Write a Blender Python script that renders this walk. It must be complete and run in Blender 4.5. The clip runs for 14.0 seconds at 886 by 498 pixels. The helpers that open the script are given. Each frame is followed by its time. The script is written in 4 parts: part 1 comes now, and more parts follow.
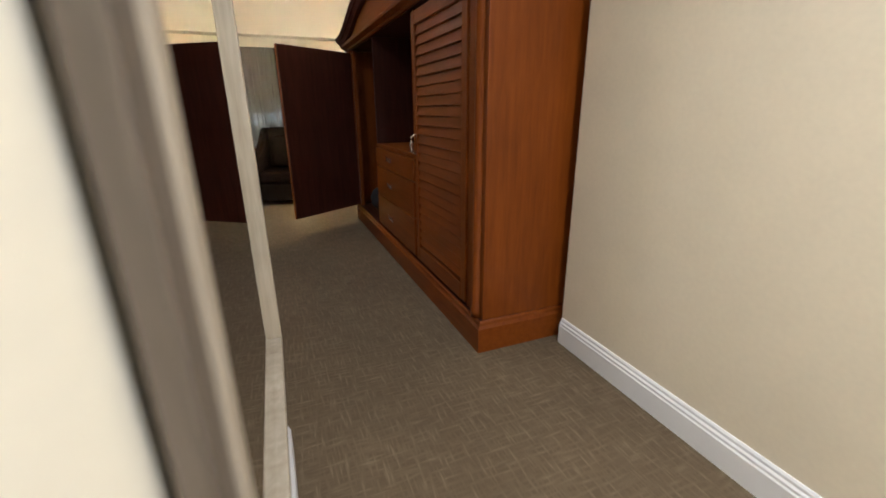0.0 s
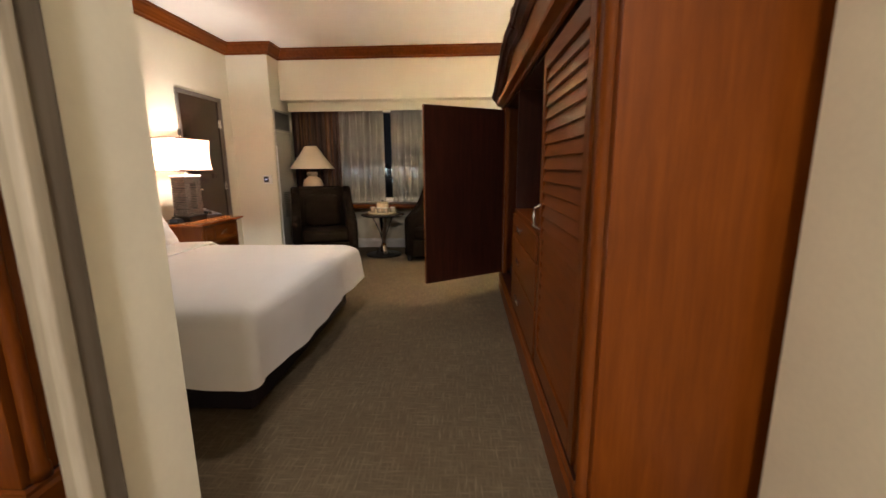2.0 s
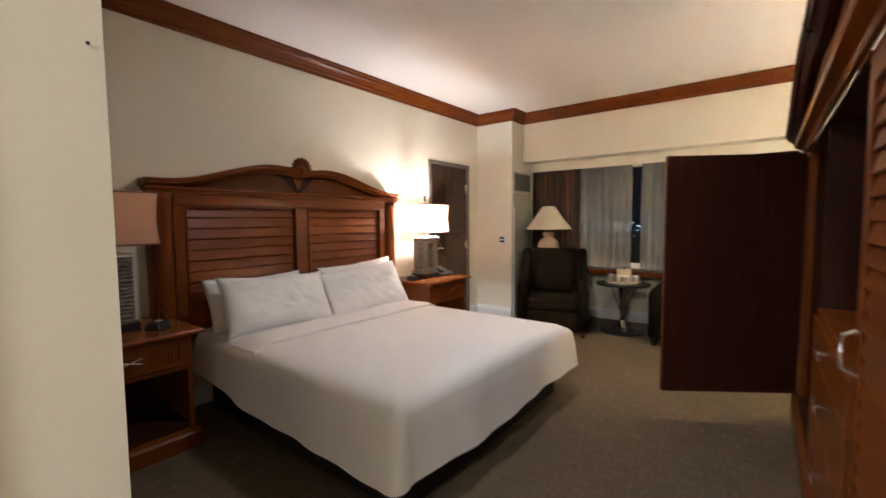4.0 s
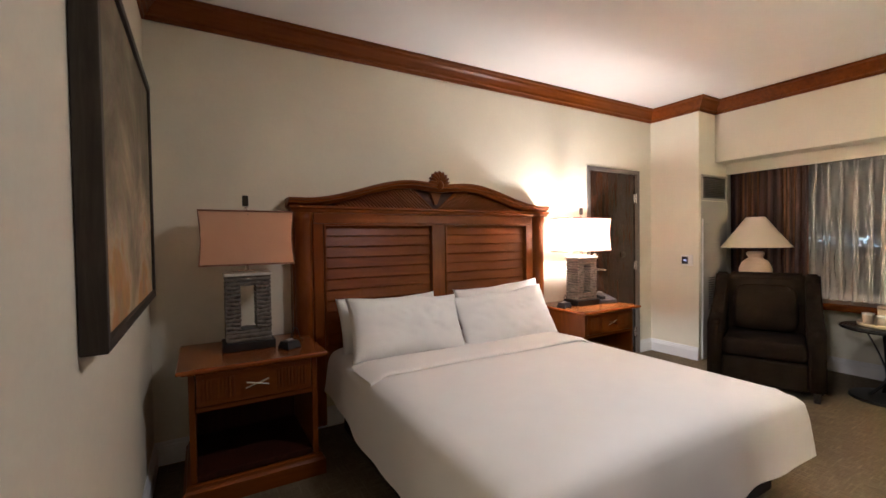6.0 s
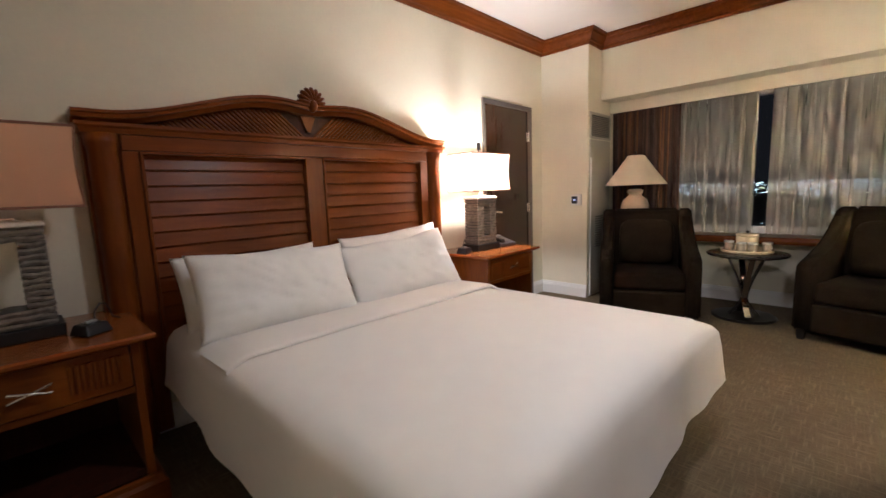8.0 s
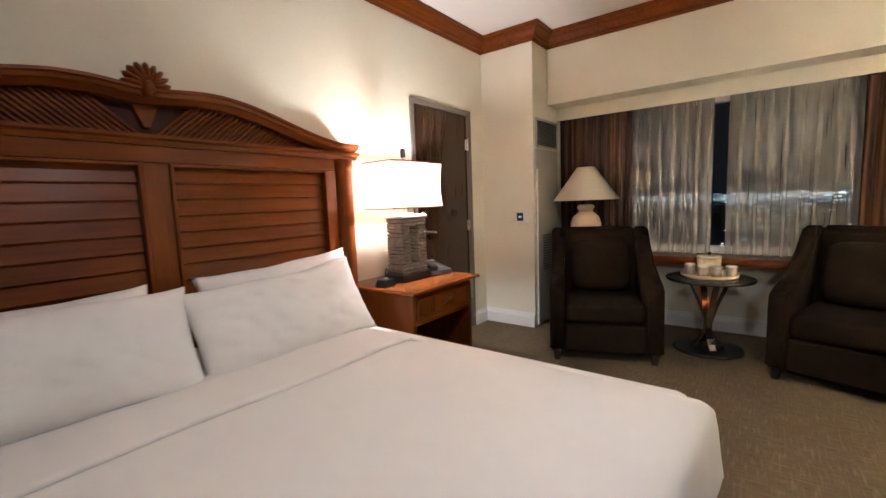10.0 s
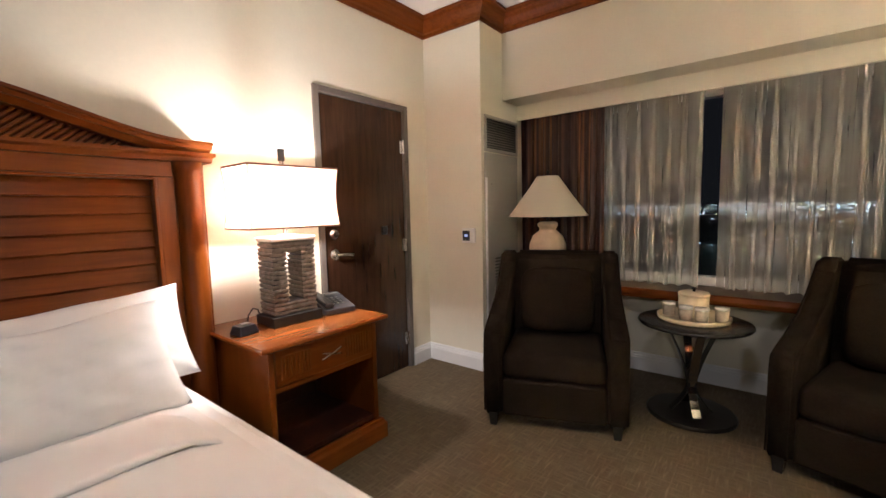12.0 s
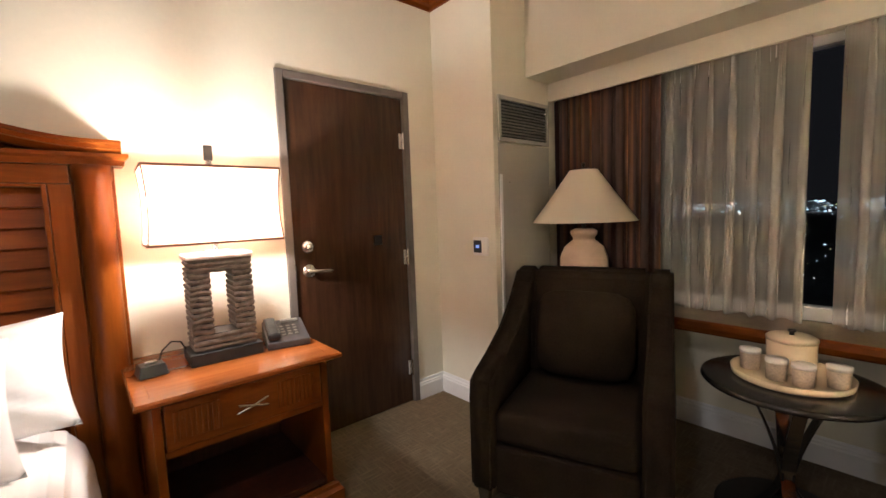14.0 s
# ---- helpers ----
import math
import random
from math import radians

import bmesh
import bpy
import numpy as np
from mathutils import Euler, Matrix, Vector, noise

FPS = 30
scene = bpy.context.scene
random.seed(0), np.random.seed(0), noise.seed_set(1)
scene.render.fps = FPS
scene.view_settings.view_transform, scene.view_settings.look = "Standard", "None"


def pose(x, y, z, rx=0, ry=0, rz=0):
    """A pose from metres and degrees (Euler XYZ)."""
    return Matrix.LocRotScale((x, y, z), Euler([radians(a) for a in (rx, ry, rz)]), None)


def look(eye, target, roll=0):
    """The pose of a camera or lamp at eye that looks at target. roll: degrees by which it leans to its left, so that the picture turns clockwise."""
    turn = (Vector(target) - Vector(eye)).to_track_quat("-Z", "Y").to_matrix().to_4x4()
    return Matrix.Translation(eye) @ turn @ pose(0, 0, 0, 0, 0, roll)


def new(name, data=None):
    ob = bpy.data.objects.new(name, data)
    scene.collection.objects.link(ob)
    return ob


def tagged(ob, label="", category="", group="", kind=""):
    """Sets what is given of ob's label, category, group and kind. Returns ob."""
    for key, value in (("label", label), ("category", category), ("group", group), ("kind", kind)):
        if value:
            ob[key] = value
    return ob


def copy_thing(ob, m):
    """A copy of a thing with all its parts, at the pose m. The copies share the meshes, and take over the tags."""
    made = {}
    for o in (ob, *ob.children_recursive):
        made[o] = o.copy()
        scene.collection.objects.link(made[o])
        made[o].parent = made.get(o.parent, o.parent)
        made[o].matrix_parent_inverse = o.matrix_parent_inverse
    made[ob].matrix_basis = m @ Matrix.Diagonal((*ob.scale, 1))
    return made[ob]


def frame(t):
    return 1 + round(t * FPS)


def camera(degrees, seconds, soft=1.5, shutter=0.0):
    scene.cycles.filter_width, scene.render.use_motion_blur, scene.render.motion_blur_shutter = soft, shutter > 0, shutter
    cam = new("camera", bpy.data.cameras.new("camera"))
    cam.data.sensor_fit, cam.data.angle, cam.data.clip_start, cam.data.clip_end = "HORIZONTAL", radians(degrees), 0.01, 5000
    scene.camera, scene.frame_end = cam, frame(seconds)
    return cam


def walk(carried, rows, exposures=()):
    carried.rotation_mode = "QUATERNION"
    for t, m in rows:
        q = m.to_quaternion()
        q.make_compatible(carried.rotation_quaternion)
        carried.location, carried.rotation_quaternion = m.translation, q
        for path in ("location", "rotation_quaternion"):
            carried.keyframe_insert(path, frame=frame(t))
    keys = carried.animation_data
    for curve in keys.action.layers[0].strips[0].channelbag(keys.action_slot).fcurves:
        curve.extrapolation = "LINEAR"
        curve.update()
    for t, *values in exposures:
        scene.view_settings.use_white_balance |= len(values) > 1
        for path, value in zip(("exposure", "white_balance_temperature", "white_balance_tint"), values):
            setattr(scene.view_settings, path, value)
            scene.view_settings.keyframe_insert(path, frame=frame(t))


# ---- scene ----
cam = camera(93.3, 14.0, soft=1.5, shutter=0.4)
PATH = [
    (0, (0.066, 0.918, 1.214), (0.776, 2.678, 0.582), -0.5),
    (0.5, (0.249, 1.057, 1.219), (0.726, 2.92, 0.671), -0.7),
    (1, (0.412, 1.149, 1.25), (0.636, 3.081, 0.783), -1.0),
    (1.5, (0.534, 1.266, 1.266), (0.602, 3.221, 0.853), -0.8),
    (2, (0.583, 1.486, 1.257), (0.481, 3.445, 0.868), -0.5),
    (2.5, (0.607, 1.678, 1.263), (0.261, 3.618, 0.92), -0.2),
    (3, (0.694, 1.833, 1.3), (0.046, 3.704, 1.02), -0.3),
    (3.5, (0.778, 1.962, 1.328), (-0.149, 3.722, 1.118), -0.4),
    (4, (0.761, 2.078, 1.361), (-0.457, 3.659, 1.228), -0.5),
    (4.2, (0.747, 2.155, 1.375), (-0.572, 3.655, 1.278), -0.6),
    (6.3, (0.472, 2.598, 1.362), (-1.268, 3.581, 1.291), -1.2),
    (6.5, (0.443, 2.638, 1.349), (-1.289, 3.631, 1.241), -1.6),
    (7, (0.326, 2.706, 1.29), (-1.336, 3.803, 1.11), -2.1),
    (7.5, (0.187, 2.794, 1.243), (-1.338, 4.067, 1.01), -2.2),
    (8, (0.037, 2.82, 1.235), (-1.342, 4.244, 0.967), -2.2),
    (8.5, (-0.182, 2.883, 1.237), (-1.426, 4.426, 0.969), -1.8),
    (9.1, (-0.31, 3.02, 1.245), (-1.512, 4.588, 0.999), -1.9),
    (9.9, (-0.27, 3.44, 1.262), (-1.474, 5.012, 1.038), -2.1),
    (11, (-0.19, 4.002, 1.286), (-1.419, 5.567, 1.087), -2.3),
    (11.5, (-0.145, 4.236, 1.298), (-1.369, 5.802, 1.082), -1.9),
    (12, (-0.231, 4.468, 1.315), (-1.462, 6.032, 1.123), -1.3),
    (12.5, (-0.232, 4.717, 1.318), (-1.554, 6.204, 1.123), -1.1),
    (13, (-0.154, 4.959, 1.319), (-1.583, 6.346, 1.131), -1.7),
    (13.5, (-0.197, 5.107, 1.316), (-1.681, 6.434, 1.127), -2.1),
    (14, (-0.252, 5.27, 1.327), (-1.759, 6.574, 1.151), -2.1),
]
walk(cam, [(t, look(eye, target, roll)) for t, eye, target, roll in PATH], exposures=[(0.0, 1.04, 5500, 9), (0.7, 1.28, 6400, 14), (2.0, 1.05, 6350, 12), (3.0, 1.06, 6200, 12), (3.8, 1.12, 5680, 11), (6.5, 1.27, 5720, 12), (8.5, 1.16, 5700, 11), (11.0, 1.05, 5680, 10), (12.5, 1.02, 5920, 13), (14.0, 1.02, 6080, 13)])

# ---- light: night outside, one lit bedside lamp, a ceiling lamp in the entrance, an added fill by the foot of the bed, an assumed unseen lamp by the window ----
world = bpy.data.worlds.new("night")
world.use_nodes = True
scene.world = world
world.node_tree.nodes["Background"].inputs[0].default_value = (0.11, 0.11, 0.12, 1)
world.node_tree.nodes["Background"].inputs[1].default_value = 0.03


def lamp_light(name, kind, energy, color, m, size):
    data = bpy.data.lights.new(name, kind)
    data.energy, data.color = energy, color
    if kind == "AREA":
        data.shape, data.size = "DISK", size
    else:
        data.shadow_soft_size = size
    ob = new(name, data)
    ob.matrix_world = m
    return ob


WARM = (1.0, 0.90, 0.80)
lamp_light("bedside_bulb_light", "POINT", 26, WARM, pose(-2.215, 5.715, 1.395), 0.04)
lamp_light("entrance_light", "AREA", 31, (1.0, 0.94, 0.91), pose(0.72, 0.25, 2.74), 0.30)
# Fill with no known source, added to brighten bed and south wall.
lamp_light("bedroom_fill_light", "AREA", 6.5, (1.0, 0.93, 0.88), pose(-0.38, 4.35, 2.74), 0.32)
# Unseen lamp assumed beyond the wardrobe; lifts soffit, pillar and right drape.
lamp_light("unseen_lamp_light", "POINT", 58, WARM, pose(1.24, 6.27, 1.52), 0.06)


# ---- materials ----
def material(name):
    m = bpy.data.materials.new(name)
    m.use_nodes = True
    nt = m.node_tree
    return m, nt, nt.nodes["Principled BSDF"]


def node(nt, kind, **values):
    n = nt.nodes.new(kind)
    for key, value in values.items():
        n.inputs[key.replace("_", " ")].default_value = value
    return n


def coords(nt, scale=(1, 1, 1), rot=(0, 0, 0), generated="Object"):
    tc = nt.nodes.new("ShaderNodeTexCoord")
    mp = nt.nodes.new("ShaderNodeMapping")
    mp.inputs["Scale"].default_value = scale
    mp.inputs["Rotation"].default_value = rot
    nt.links.new(tc.outputs[generated], mp.inputs["Vector"])
    return mp


def ramp(nt, source, stops):
    r = nt.nodes.new("ShaderNodeValToRGB")
    r.color_ramp.elements[0].position, r.color_ramp.elements[1].position = stops[0][0], stops[-1][0]
    for p, c in stops[1:-1]:
        r.color_ramp.elements.new(p)
    for e, (p, c) in zip(r.color_ramp.elements, stops):
        e.color = (*c, 1)
    nt.links.new(source, r.inputs["Fac"])
    return r


def bump(nt, source, bsdf, strength, distance=0.002):
    b = nt.nodes.new("ShaderNodeBump")
    b.inputs["Strength"].default_value, b.inputs["Distance"].default_value = strength, distance
    nt.links.new(source, b.inputs["Height"])
    nt.links.new(b.outputs["Normal"], bsdf.inputs["Normal"])


def plain(name, color, rough=0.5, metal=0.0, vary=0.12, scale=30.0, bumps=0.1, sheen=0.0):
    m, nt, p = material(name)
    mp = coords(nt)
    n1 = node(nt, "ShaderNodeTexNoise", Scale=scale, Detail=5.0)
    n2 = node(nt, "ShaderNodeTexNoise", Scale=scale / 12, Detail=3.0)
    nt.links.new(mp.outputs[0], n1.inputs["Vector"])
    nt.links.new(mp.outputs[0], n2.inputs["Vector"])
    mix = node(nt, "ShaderNodeMath")
    nt.links.new(n1.outputs["Fac"], mix.inputs[0])
    nt.links.new(n2.outputs["Fac"], mix.inputs[1])
    half = node(nt, "ShaderNodeMath")
    half.operation, half.inputs[1].default_value = "MULTIPLY", 0.5
    nt.links.new(mix.outputs[0], half.inputs[0])
    lo = tuple(c * (1 - vary) for c in color)
    hi = tuple(min(1, c * (1 + vary)) for c in color)
    r = ramp(nt, half.outputs[0], [(0.3, lo), (0.7, hi)])
    nt.links.new(r.outputs[0], p.inputs["Base Color"])
    p.inputs["Roughness"].default_value, p.inputs["Metallic"].default_value = rough, metal
    p.inputs["Sheen Weight"].default_value = sheen
    if bumps:
        bump(nt, n1.outputs["Fac"], p, bumps)
    return m


def wood(name, dark, light, rough, axis, coat=0.0):
    m, nt, p = material(name)
    sc = [11, 11, 11]
    sc[axis] = 0.9
    mp = coords(nt, tuple(sc))
    fine = node(nt, "ShaderNodeTexNoise", Scale=3.0, Detail=8.0, Roughness=0.65, Distortion=0.4)
    nt.links.new(mp.outputs[0], fine.inputs["Vector"])
    mp2 = coords(nt, (2, 2, 2))
    broad = node(nt, "ShaderNodeTexNoise", Scale=1.2, Detail=3.0)
    nt.links.new(mp2.outputs[0], broad.inputs["Vector"])
    r = ramp(nt, fine.outputs["Fac"], [(0.3, dark), (0.52, tuple((a + b) / 2 for a, b in zip(dark, light))), (0.72, light)])
    mx = nt.nodes.new("ShaderNodeMix")
    mx.data_type, mx.blend_type = "RGBA", "MULTIPLY"
    mx.inputs["Factor"].default_value = 0.6
    r2 = ramp(nt, broad.outputs["Fac"], [(0.3, (0.7, 0.66, 0.62)), (0.7, (1, 1, 1))])
    nt.links.new(r.outputs[0], mx.inputs["A"])
    nt.links.new(r2.outputs[0], mx.inputs["B"])
    nt.links.new(mx.outputs["Result"], p.inputs["Base Color"])
    p.inputs["Roughness"].default_value = rough
    p.inputs["Specular IOR Level"].default_value = 0.2
    p.inputs["Coat Weight"].default_value, p.inputs["Coat Roughness"].default_value = coat, 0.22
    bump(nt, fine.outputs["Fac"], p, 0.025)
    return m


CH_D, CH_L = (0.140, 0.033, 0.003), (0.215, 0.055, 0.005)
cherry_z = wood("cherry_upright", CH_D, CH_L, 0.36, 2, 0.04)
cherry_y = wood("cherry_along_y", CH_D, CH_L, 0.36, 1, 0.04)
cherry_x = wood("cherry_along_x", CH_D, CH_L, 0.36, 0, 0.04)
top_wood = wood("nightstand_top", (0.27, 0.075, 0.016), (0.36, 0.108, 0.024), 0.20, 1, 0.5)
# Darker cherry; shade of the niche and lattice gaps is in its colour.
dark_shaded_wood = wood("dark_shaded_cherry", (0.034, 0.009, 0.005), (0.070, 0.018, 0.009), 0.5, 2)
door_wood = wood("door_veneer", (0.032, 0.014, 0.008), (0.062, 0.028, 0.014), 0.16, 2, 0.6)
wall_paint = plain("wall_paint", (0.75, 0.71, 0.585), 0.75, vary=0.03, scale=60, bumps=0.12)
tan_paint = plain("tan_wall_paint", (0.74, 0.66, 0.50), 0.75, vary=0.04, scale=60, bumps=0.12)
ceil_paint = plain("ceiling_paint", (0.88, 0.86, 0.84), 0.9, vary=0.02, scale=80, bumps=0.2)
trim_paint = plain("trim_paint", (0.80, 0.80, 0.80), 0.4, vary=0.02, bumps=0.03)
linen = plain("bed_linen", (0.86, 0.83, 0.80), 0.85, vary=0.02, scale=11, bumps=0.5, sheen=0.15)
pillow_cloth = plain("pillow_cotton", (0.84, 0.83, 0.82), 0.85, vary=0.02, scale=9, bumps=0.9, sheen=0.1)
bed_base_cloth = plain("bed_base_fabric", (0.025, 0.02, 0.022), 0.95, scale=90)
chair_cloth = plain("chair_chenille", (0.016, 0.0105, 0.0062), 0.95, vary=0.35, scale=110, bumps=0.5, sheen=0.0)
for cloth in (chair_cloth, bed_base_cloth):
    cloth.node_tree.nodes["Principled BSDF"].inputs["Specular IOR Level"].default_value = 0.1
frame_metal = plain("door_frame_paint", (0.13, 0.11, 0.095), 0.4, vary=0.05, bumps=0.03)
chrome = plain("chrome", (0.86, 0.83, 0.79), 0.26, 1.0, vary=0.03, bumps=0)
dark_metal = plain("dark_metal", (0.05, 0.045, 0.04), 0.35, 0.8, bumps=0.05)
grey_metal = plain("grey_panel_paint", (0.42, 0.40, 0.35), 0.45, vary=0.04, bumps=0.04)
grille_dark = plain("grille_dark", (0.14, 0.135, 0.12), 0.5, bumps=0.05)
black_plastic = plain("black_plastic", (0.018, 0.018, 0.02), 0.35, bumps=0.03)
black_lacquer = plain("black_lacquer", (0.008, 0.008, 0.008), 0.5, bumps=0.02)
polished_steel = plain("polished_steel", (0.62, 0.58, 0.53), 0.14, 1.0, vary=0.05, bumps=0)
phone_grey = plain("phone_plastic", (0.06, 0.06, 0.068), 0.45, bumps=0.03)
phone_key = plain("phone_key", (0.34, 0.34, 0.33), 0.5, bumps=0.02)
white_plastic = plain("white_plastic", (0.78, 0.77, 0.74), 0.4, vary=0.02, bumps=0.02)
stone_light = plain("slate_layers", (0.19, 0.17, 0.145), 0.85, vary=0.45, scale=45, bumps=0.8)
stone_cap = plain("stone_cap", (0.70, 0.66, 0.60), 0.7, vary=0.08, bumps=0.2)
ceramic = plain("ceramic_lamp", (0.55, 0.42, 0.31), 0.55, vary=0.1, scale=25, bumps=0.15)
cream = plain("cream_tray", (0.72, 0.60, 0.42), 0.5, vary=0.06, bumps=0.05)
table_black = plain("table_black", (0.03, 0.026, 0.022), 0.22, vary=0.2, bumps=0.05)
sill_stone = plain("ledge_stone", (0.18, 0.13, 0.09), 0.5, vary=0.3, scale=70, bumps=0.1)
mirror_frame_mat = wood("mirror_frame_wood", (0.26, 0.22, 0.16), (0.42, 0.37, 0.29), 0.45, 2)
mirror_frame_in = wood("mirror_frame_inner", (0.10, 0.085, 0.065), (0.17, 0.14, 0.11), 0.4, 2)
bag_cloth = plain("dark_bag", (0.02, 0.02, 0.022), 0.8)
hang_cloth = plain("ironing_cover", (0.50, 0.46, 0.30), 0.9, vary=0.06)
pic_frame = wood("picture_frame_wood", (0.035, 0.028, 0.022), (0.09, 0.075, 0.06), 0.45, 2)

mirror_glass, nt, p = material("mirror_silver")
p.inputs["Metallic"].default_value, p.inputs["Roughness"].default_value = 1.0, 0.015
p.inputs["Base Color"].default_value = (0.78, 0.77, 0.74, 1)


def make_carpet():
    m, nt, p = material("woven_carpet")
    outs = []
    for scale, rot in (((9, 80, 1), 0), ((80, 9, 1), 0)):
        mp = coords(nt, scale)
        n = node(nt, "ShaderNodeTexNoise", Scale=1.0, Detail=2.0, Roughness=0.5)
        nt.links.new(mp.outputs[0], n.inputs["Vector"])
        outs.append(n)
    big = node(nt, "ShaderNodeMath")
    big.operation = "MAXIMUM"
    nt.links.new(outs[0].outputs["Fac"], big.inputs[0])
    nt.links.new(outs[1].outputs["Fac"], big.inputs[1])
    r = ramp(nt, big.outputs[0], [(0.42, (0.112, 0.080, 0.043)), (0.60, (0.148, 0.108, 0.060)), (0.74, (0.195, 0.146, 0.086))])
    mp = coords(nt)
    wear = node(nt, "ShaderNodeTexNoise", Scale=1.3, Detail=4.0)
    nt.links.new(mp.outputs[0], wear.inputs["Vector"])
    r2 = ramp(nt, wear.outputs["Fac"], [(0.3, (0.82, 0.8, 0.78)), (0.7, (1, 1, 1))])
    mx = nt.nodes.new("ShaderNodeMix")
    mx.data_type, mx.blend_type = "RGBA", "MULTIPLY"
    mx.inputs["Factor"].default_value = 1.0
    nt.links.new(r.outputs[0], mx.inputs["A"])
    nt.links.new(r2.outputs[0], mx.inputs["B"])
    nt.links.new(mx.outputs["Result"], p.inputs["Base Color"])
    p.inputs["Roughness"].default_value = 0.95
    fuzz = node(nt, "ShaderNodeTexNoise", Scale=260.0, Detail=2.0)
    nt.links.new(mp.outputs[0], fuzz.inputs["Vector"])
    bump(nt, fuzz.outputs["Fac"], p, 0.5, 0.004)
    return m


carpet = make_carpet()
# Darker than the shade cloth: its dim look against the glow is painted in.
trim_cloth = plain('darkened_shade_binding', (0.22, 0.10, 0.06), 0.8)
paper = plain('tumbler_paper', (0.62, 0.53, 0.44), 0.7, vary=0.3, scale=120, bumps=0.5)


def make_shade(name, color, through_part, through_color):
    m, nt, p = material(name)
    p.inputs["Base Color"].default_value, p.inputs["Roughness"].default_value = (*color, 1), 0.9
    mp = coords(nt)
    weave = node(nt, "ShaderNodeTexNoise", Scale=150.0, Detail=2.0)
    nt.links.new(mp.outputs[0], weave.inputs["Vector"])
    bump(nt, weave.outputs["Fac"], p, 0.2)
    tr = nt.nodes.new("ShaderNodeBsdfTranslucent")
    tr.inputs["Color"].default_value = (*through_color, 1)
    mx = nt.nodes.new("ShaderNodeMixShader")
    mx.inputs[0].default_value = through_part
    nt.links.new(p.outputs[0], mx.inputs[1])
    nt.links.new(tr.outputs[0], mx.inputs[2])
    nt.links.new(mx.outputs[0], nt.nodes["Material Output"].inputs["Surface"])
    return m


shade_cloth = make_shade("bedside_shade_cloth", (0.87, 0.52, 0.36), 0.64, (1.0, 0.75, 0.57))
cone_cloth = make_shade("cone_shade_cloth", (0.82, 0.74, 0.58), 0.35, (0.84, 0.76, 0.62))


def make_sheer():
    m, nt, p = material("sheer_curtain")
    p.inputs["Base Color"].default_value, p.inputs["Roughness"].default_value = (0.90, 0.87, 0.79, 1), 0.9
    mp = coords(nt, (60, 0.0, 1.2))
    weave = node(nt, "ShaderNodeTexNoise", Scale=1.0, Detail=3.0, Roughness=0.6)
    nt.links.new(mp.outputs[0], weave.inputs["Vector"])
    clear = nt.nodes.new("ShaderNodeBsdfTransparent")
    through_cloth = nt.nodes.new("ShaderNodeBsdfTranslucent")
    through_cloth.inputs["Color"].default_value = (0.80, 0.76, 0.66, 1)
    cloth = nt.nodes.new("ShaderNodeMixShader")
    cloth.inputs[0].default_value = 0.25
    nt.links.new(p.outputs[0], cloth.inputs[1])
    nt.links.new(through_cloth.outputs[0], cloth.inputs[2])
    r = ramp(nt, weave.outputs["Fac"], [(0.3, (0.28, 0.28, 0.28)), (0.7, (0.33, 0.33, 0.33))])
    mx = nt.nodes.new("ShaderNodeMixShader")
    nt.links.new(r.outputs[0], mx.inputs[0])
    nt.links.new(clear.outputs[0], mx.inputs[1])
    nt.links.new(cloth.outputs[0], mx.inputs[2])
    nt.links.new(mx.outputs[0], nt.nodes["Material Output"].inputs["Surface"])
    return m


sheer = make_sheer()


def make_drape():
    m, nt, p = material("brown_drape")
    mp = coords(nt, (26, 26, 0.25))
    n = node(nt, "ShaderNodeTexNoise", Scale=1.0, Detail=2.0)
    nt.links.new(mp.outputs[0], n.inputs["Vector"])
    r = ramp(nt, n.outputs["Fac"], [(0.40, (0.030, 0.008, 0.004)), (0.54, (0.065, 0.021, 0.007)), (0.66, (0.17, 0.062, 0.014))])
    nt.links.new(r.outputs[0], p.inputs["Base Color"])
    p.inputs["Roughness"].default_value, p.inputs["Sheen Weight"].default_value = 0.6, 0.0
    return m


drape_cloth = make_drape()


def make_painting():
    m, nt, p = material("abstract_paint")
    mp = coords(nt, (1, 1, 1))
    warp = node(nt, "ShaderNodeTexNoise", Scale=1.9, Detail=9.0, Roughness=0.62, Distortion=0.5)
    nt.links.new(mp.outputs[0], warp.inputs["Vector"])
    split = nt.nodes.new("ShaderNodeSeparateXYZ")
    nt.links.new(mp.outputs[0], split.inputs[0])
    fall = node(nt, "ShaderNodeMath")
    fall.operation, fall.inputs[1].default_value, fall.inputs[2].default_value = "MULTIPLY_ADD", -0.24, 0.39
    nt.links.new(split.outputs["Z"], fall.inputs[0])
    blend = node(nt, "ShaderNodeMath")
    nt.links.new(warp.outputs["Fac"], blend.inputs[0])
    nt.links.new(fall.outputs[0], blend.inputs[1])
    r = ramp(nt, blend.outputs[0], [(0.32, (0.13, 0.10, 0.06)), (0.43, (0.25, 0.20, 0.125)), (0.51, (0.40, 0.31, 0.20)),
                                    (0.57, (0.55, 0.44, 0.29)), (0.63, (0.52, 0.27, 0.085)), (0.72, (0.36, 0.24, 0.14))])
    fine = node(nt, "ShaderNodeTexNoise", Scale=18.0, Detail=6.0, Roughness=0.7)
    nt.links.new(mp.outputs[0], fine.inputs["Vector"])
    mx = nt.nodes.new("ShaderNodeMix")
    mx.data_type, mx.blend_type = "RGBA", "OVERLAY"
    mx.inputs["Factor"].default_value = 0.35
    nt.links.new(r.outputs[0], mx.inputs["A"])
    nt.links.new(fine.outputs["Color"], mx.inputs["B"])
    nt.links.new(mx.outputs["Result"], p.inputs["Base Color"])
    p.inputs["Roughness"].default_value = 0.5
    bump(nt, fine.outputs["Fac"], p, 0.6, 0.006)
    return m


paint_canvas = make_painting()


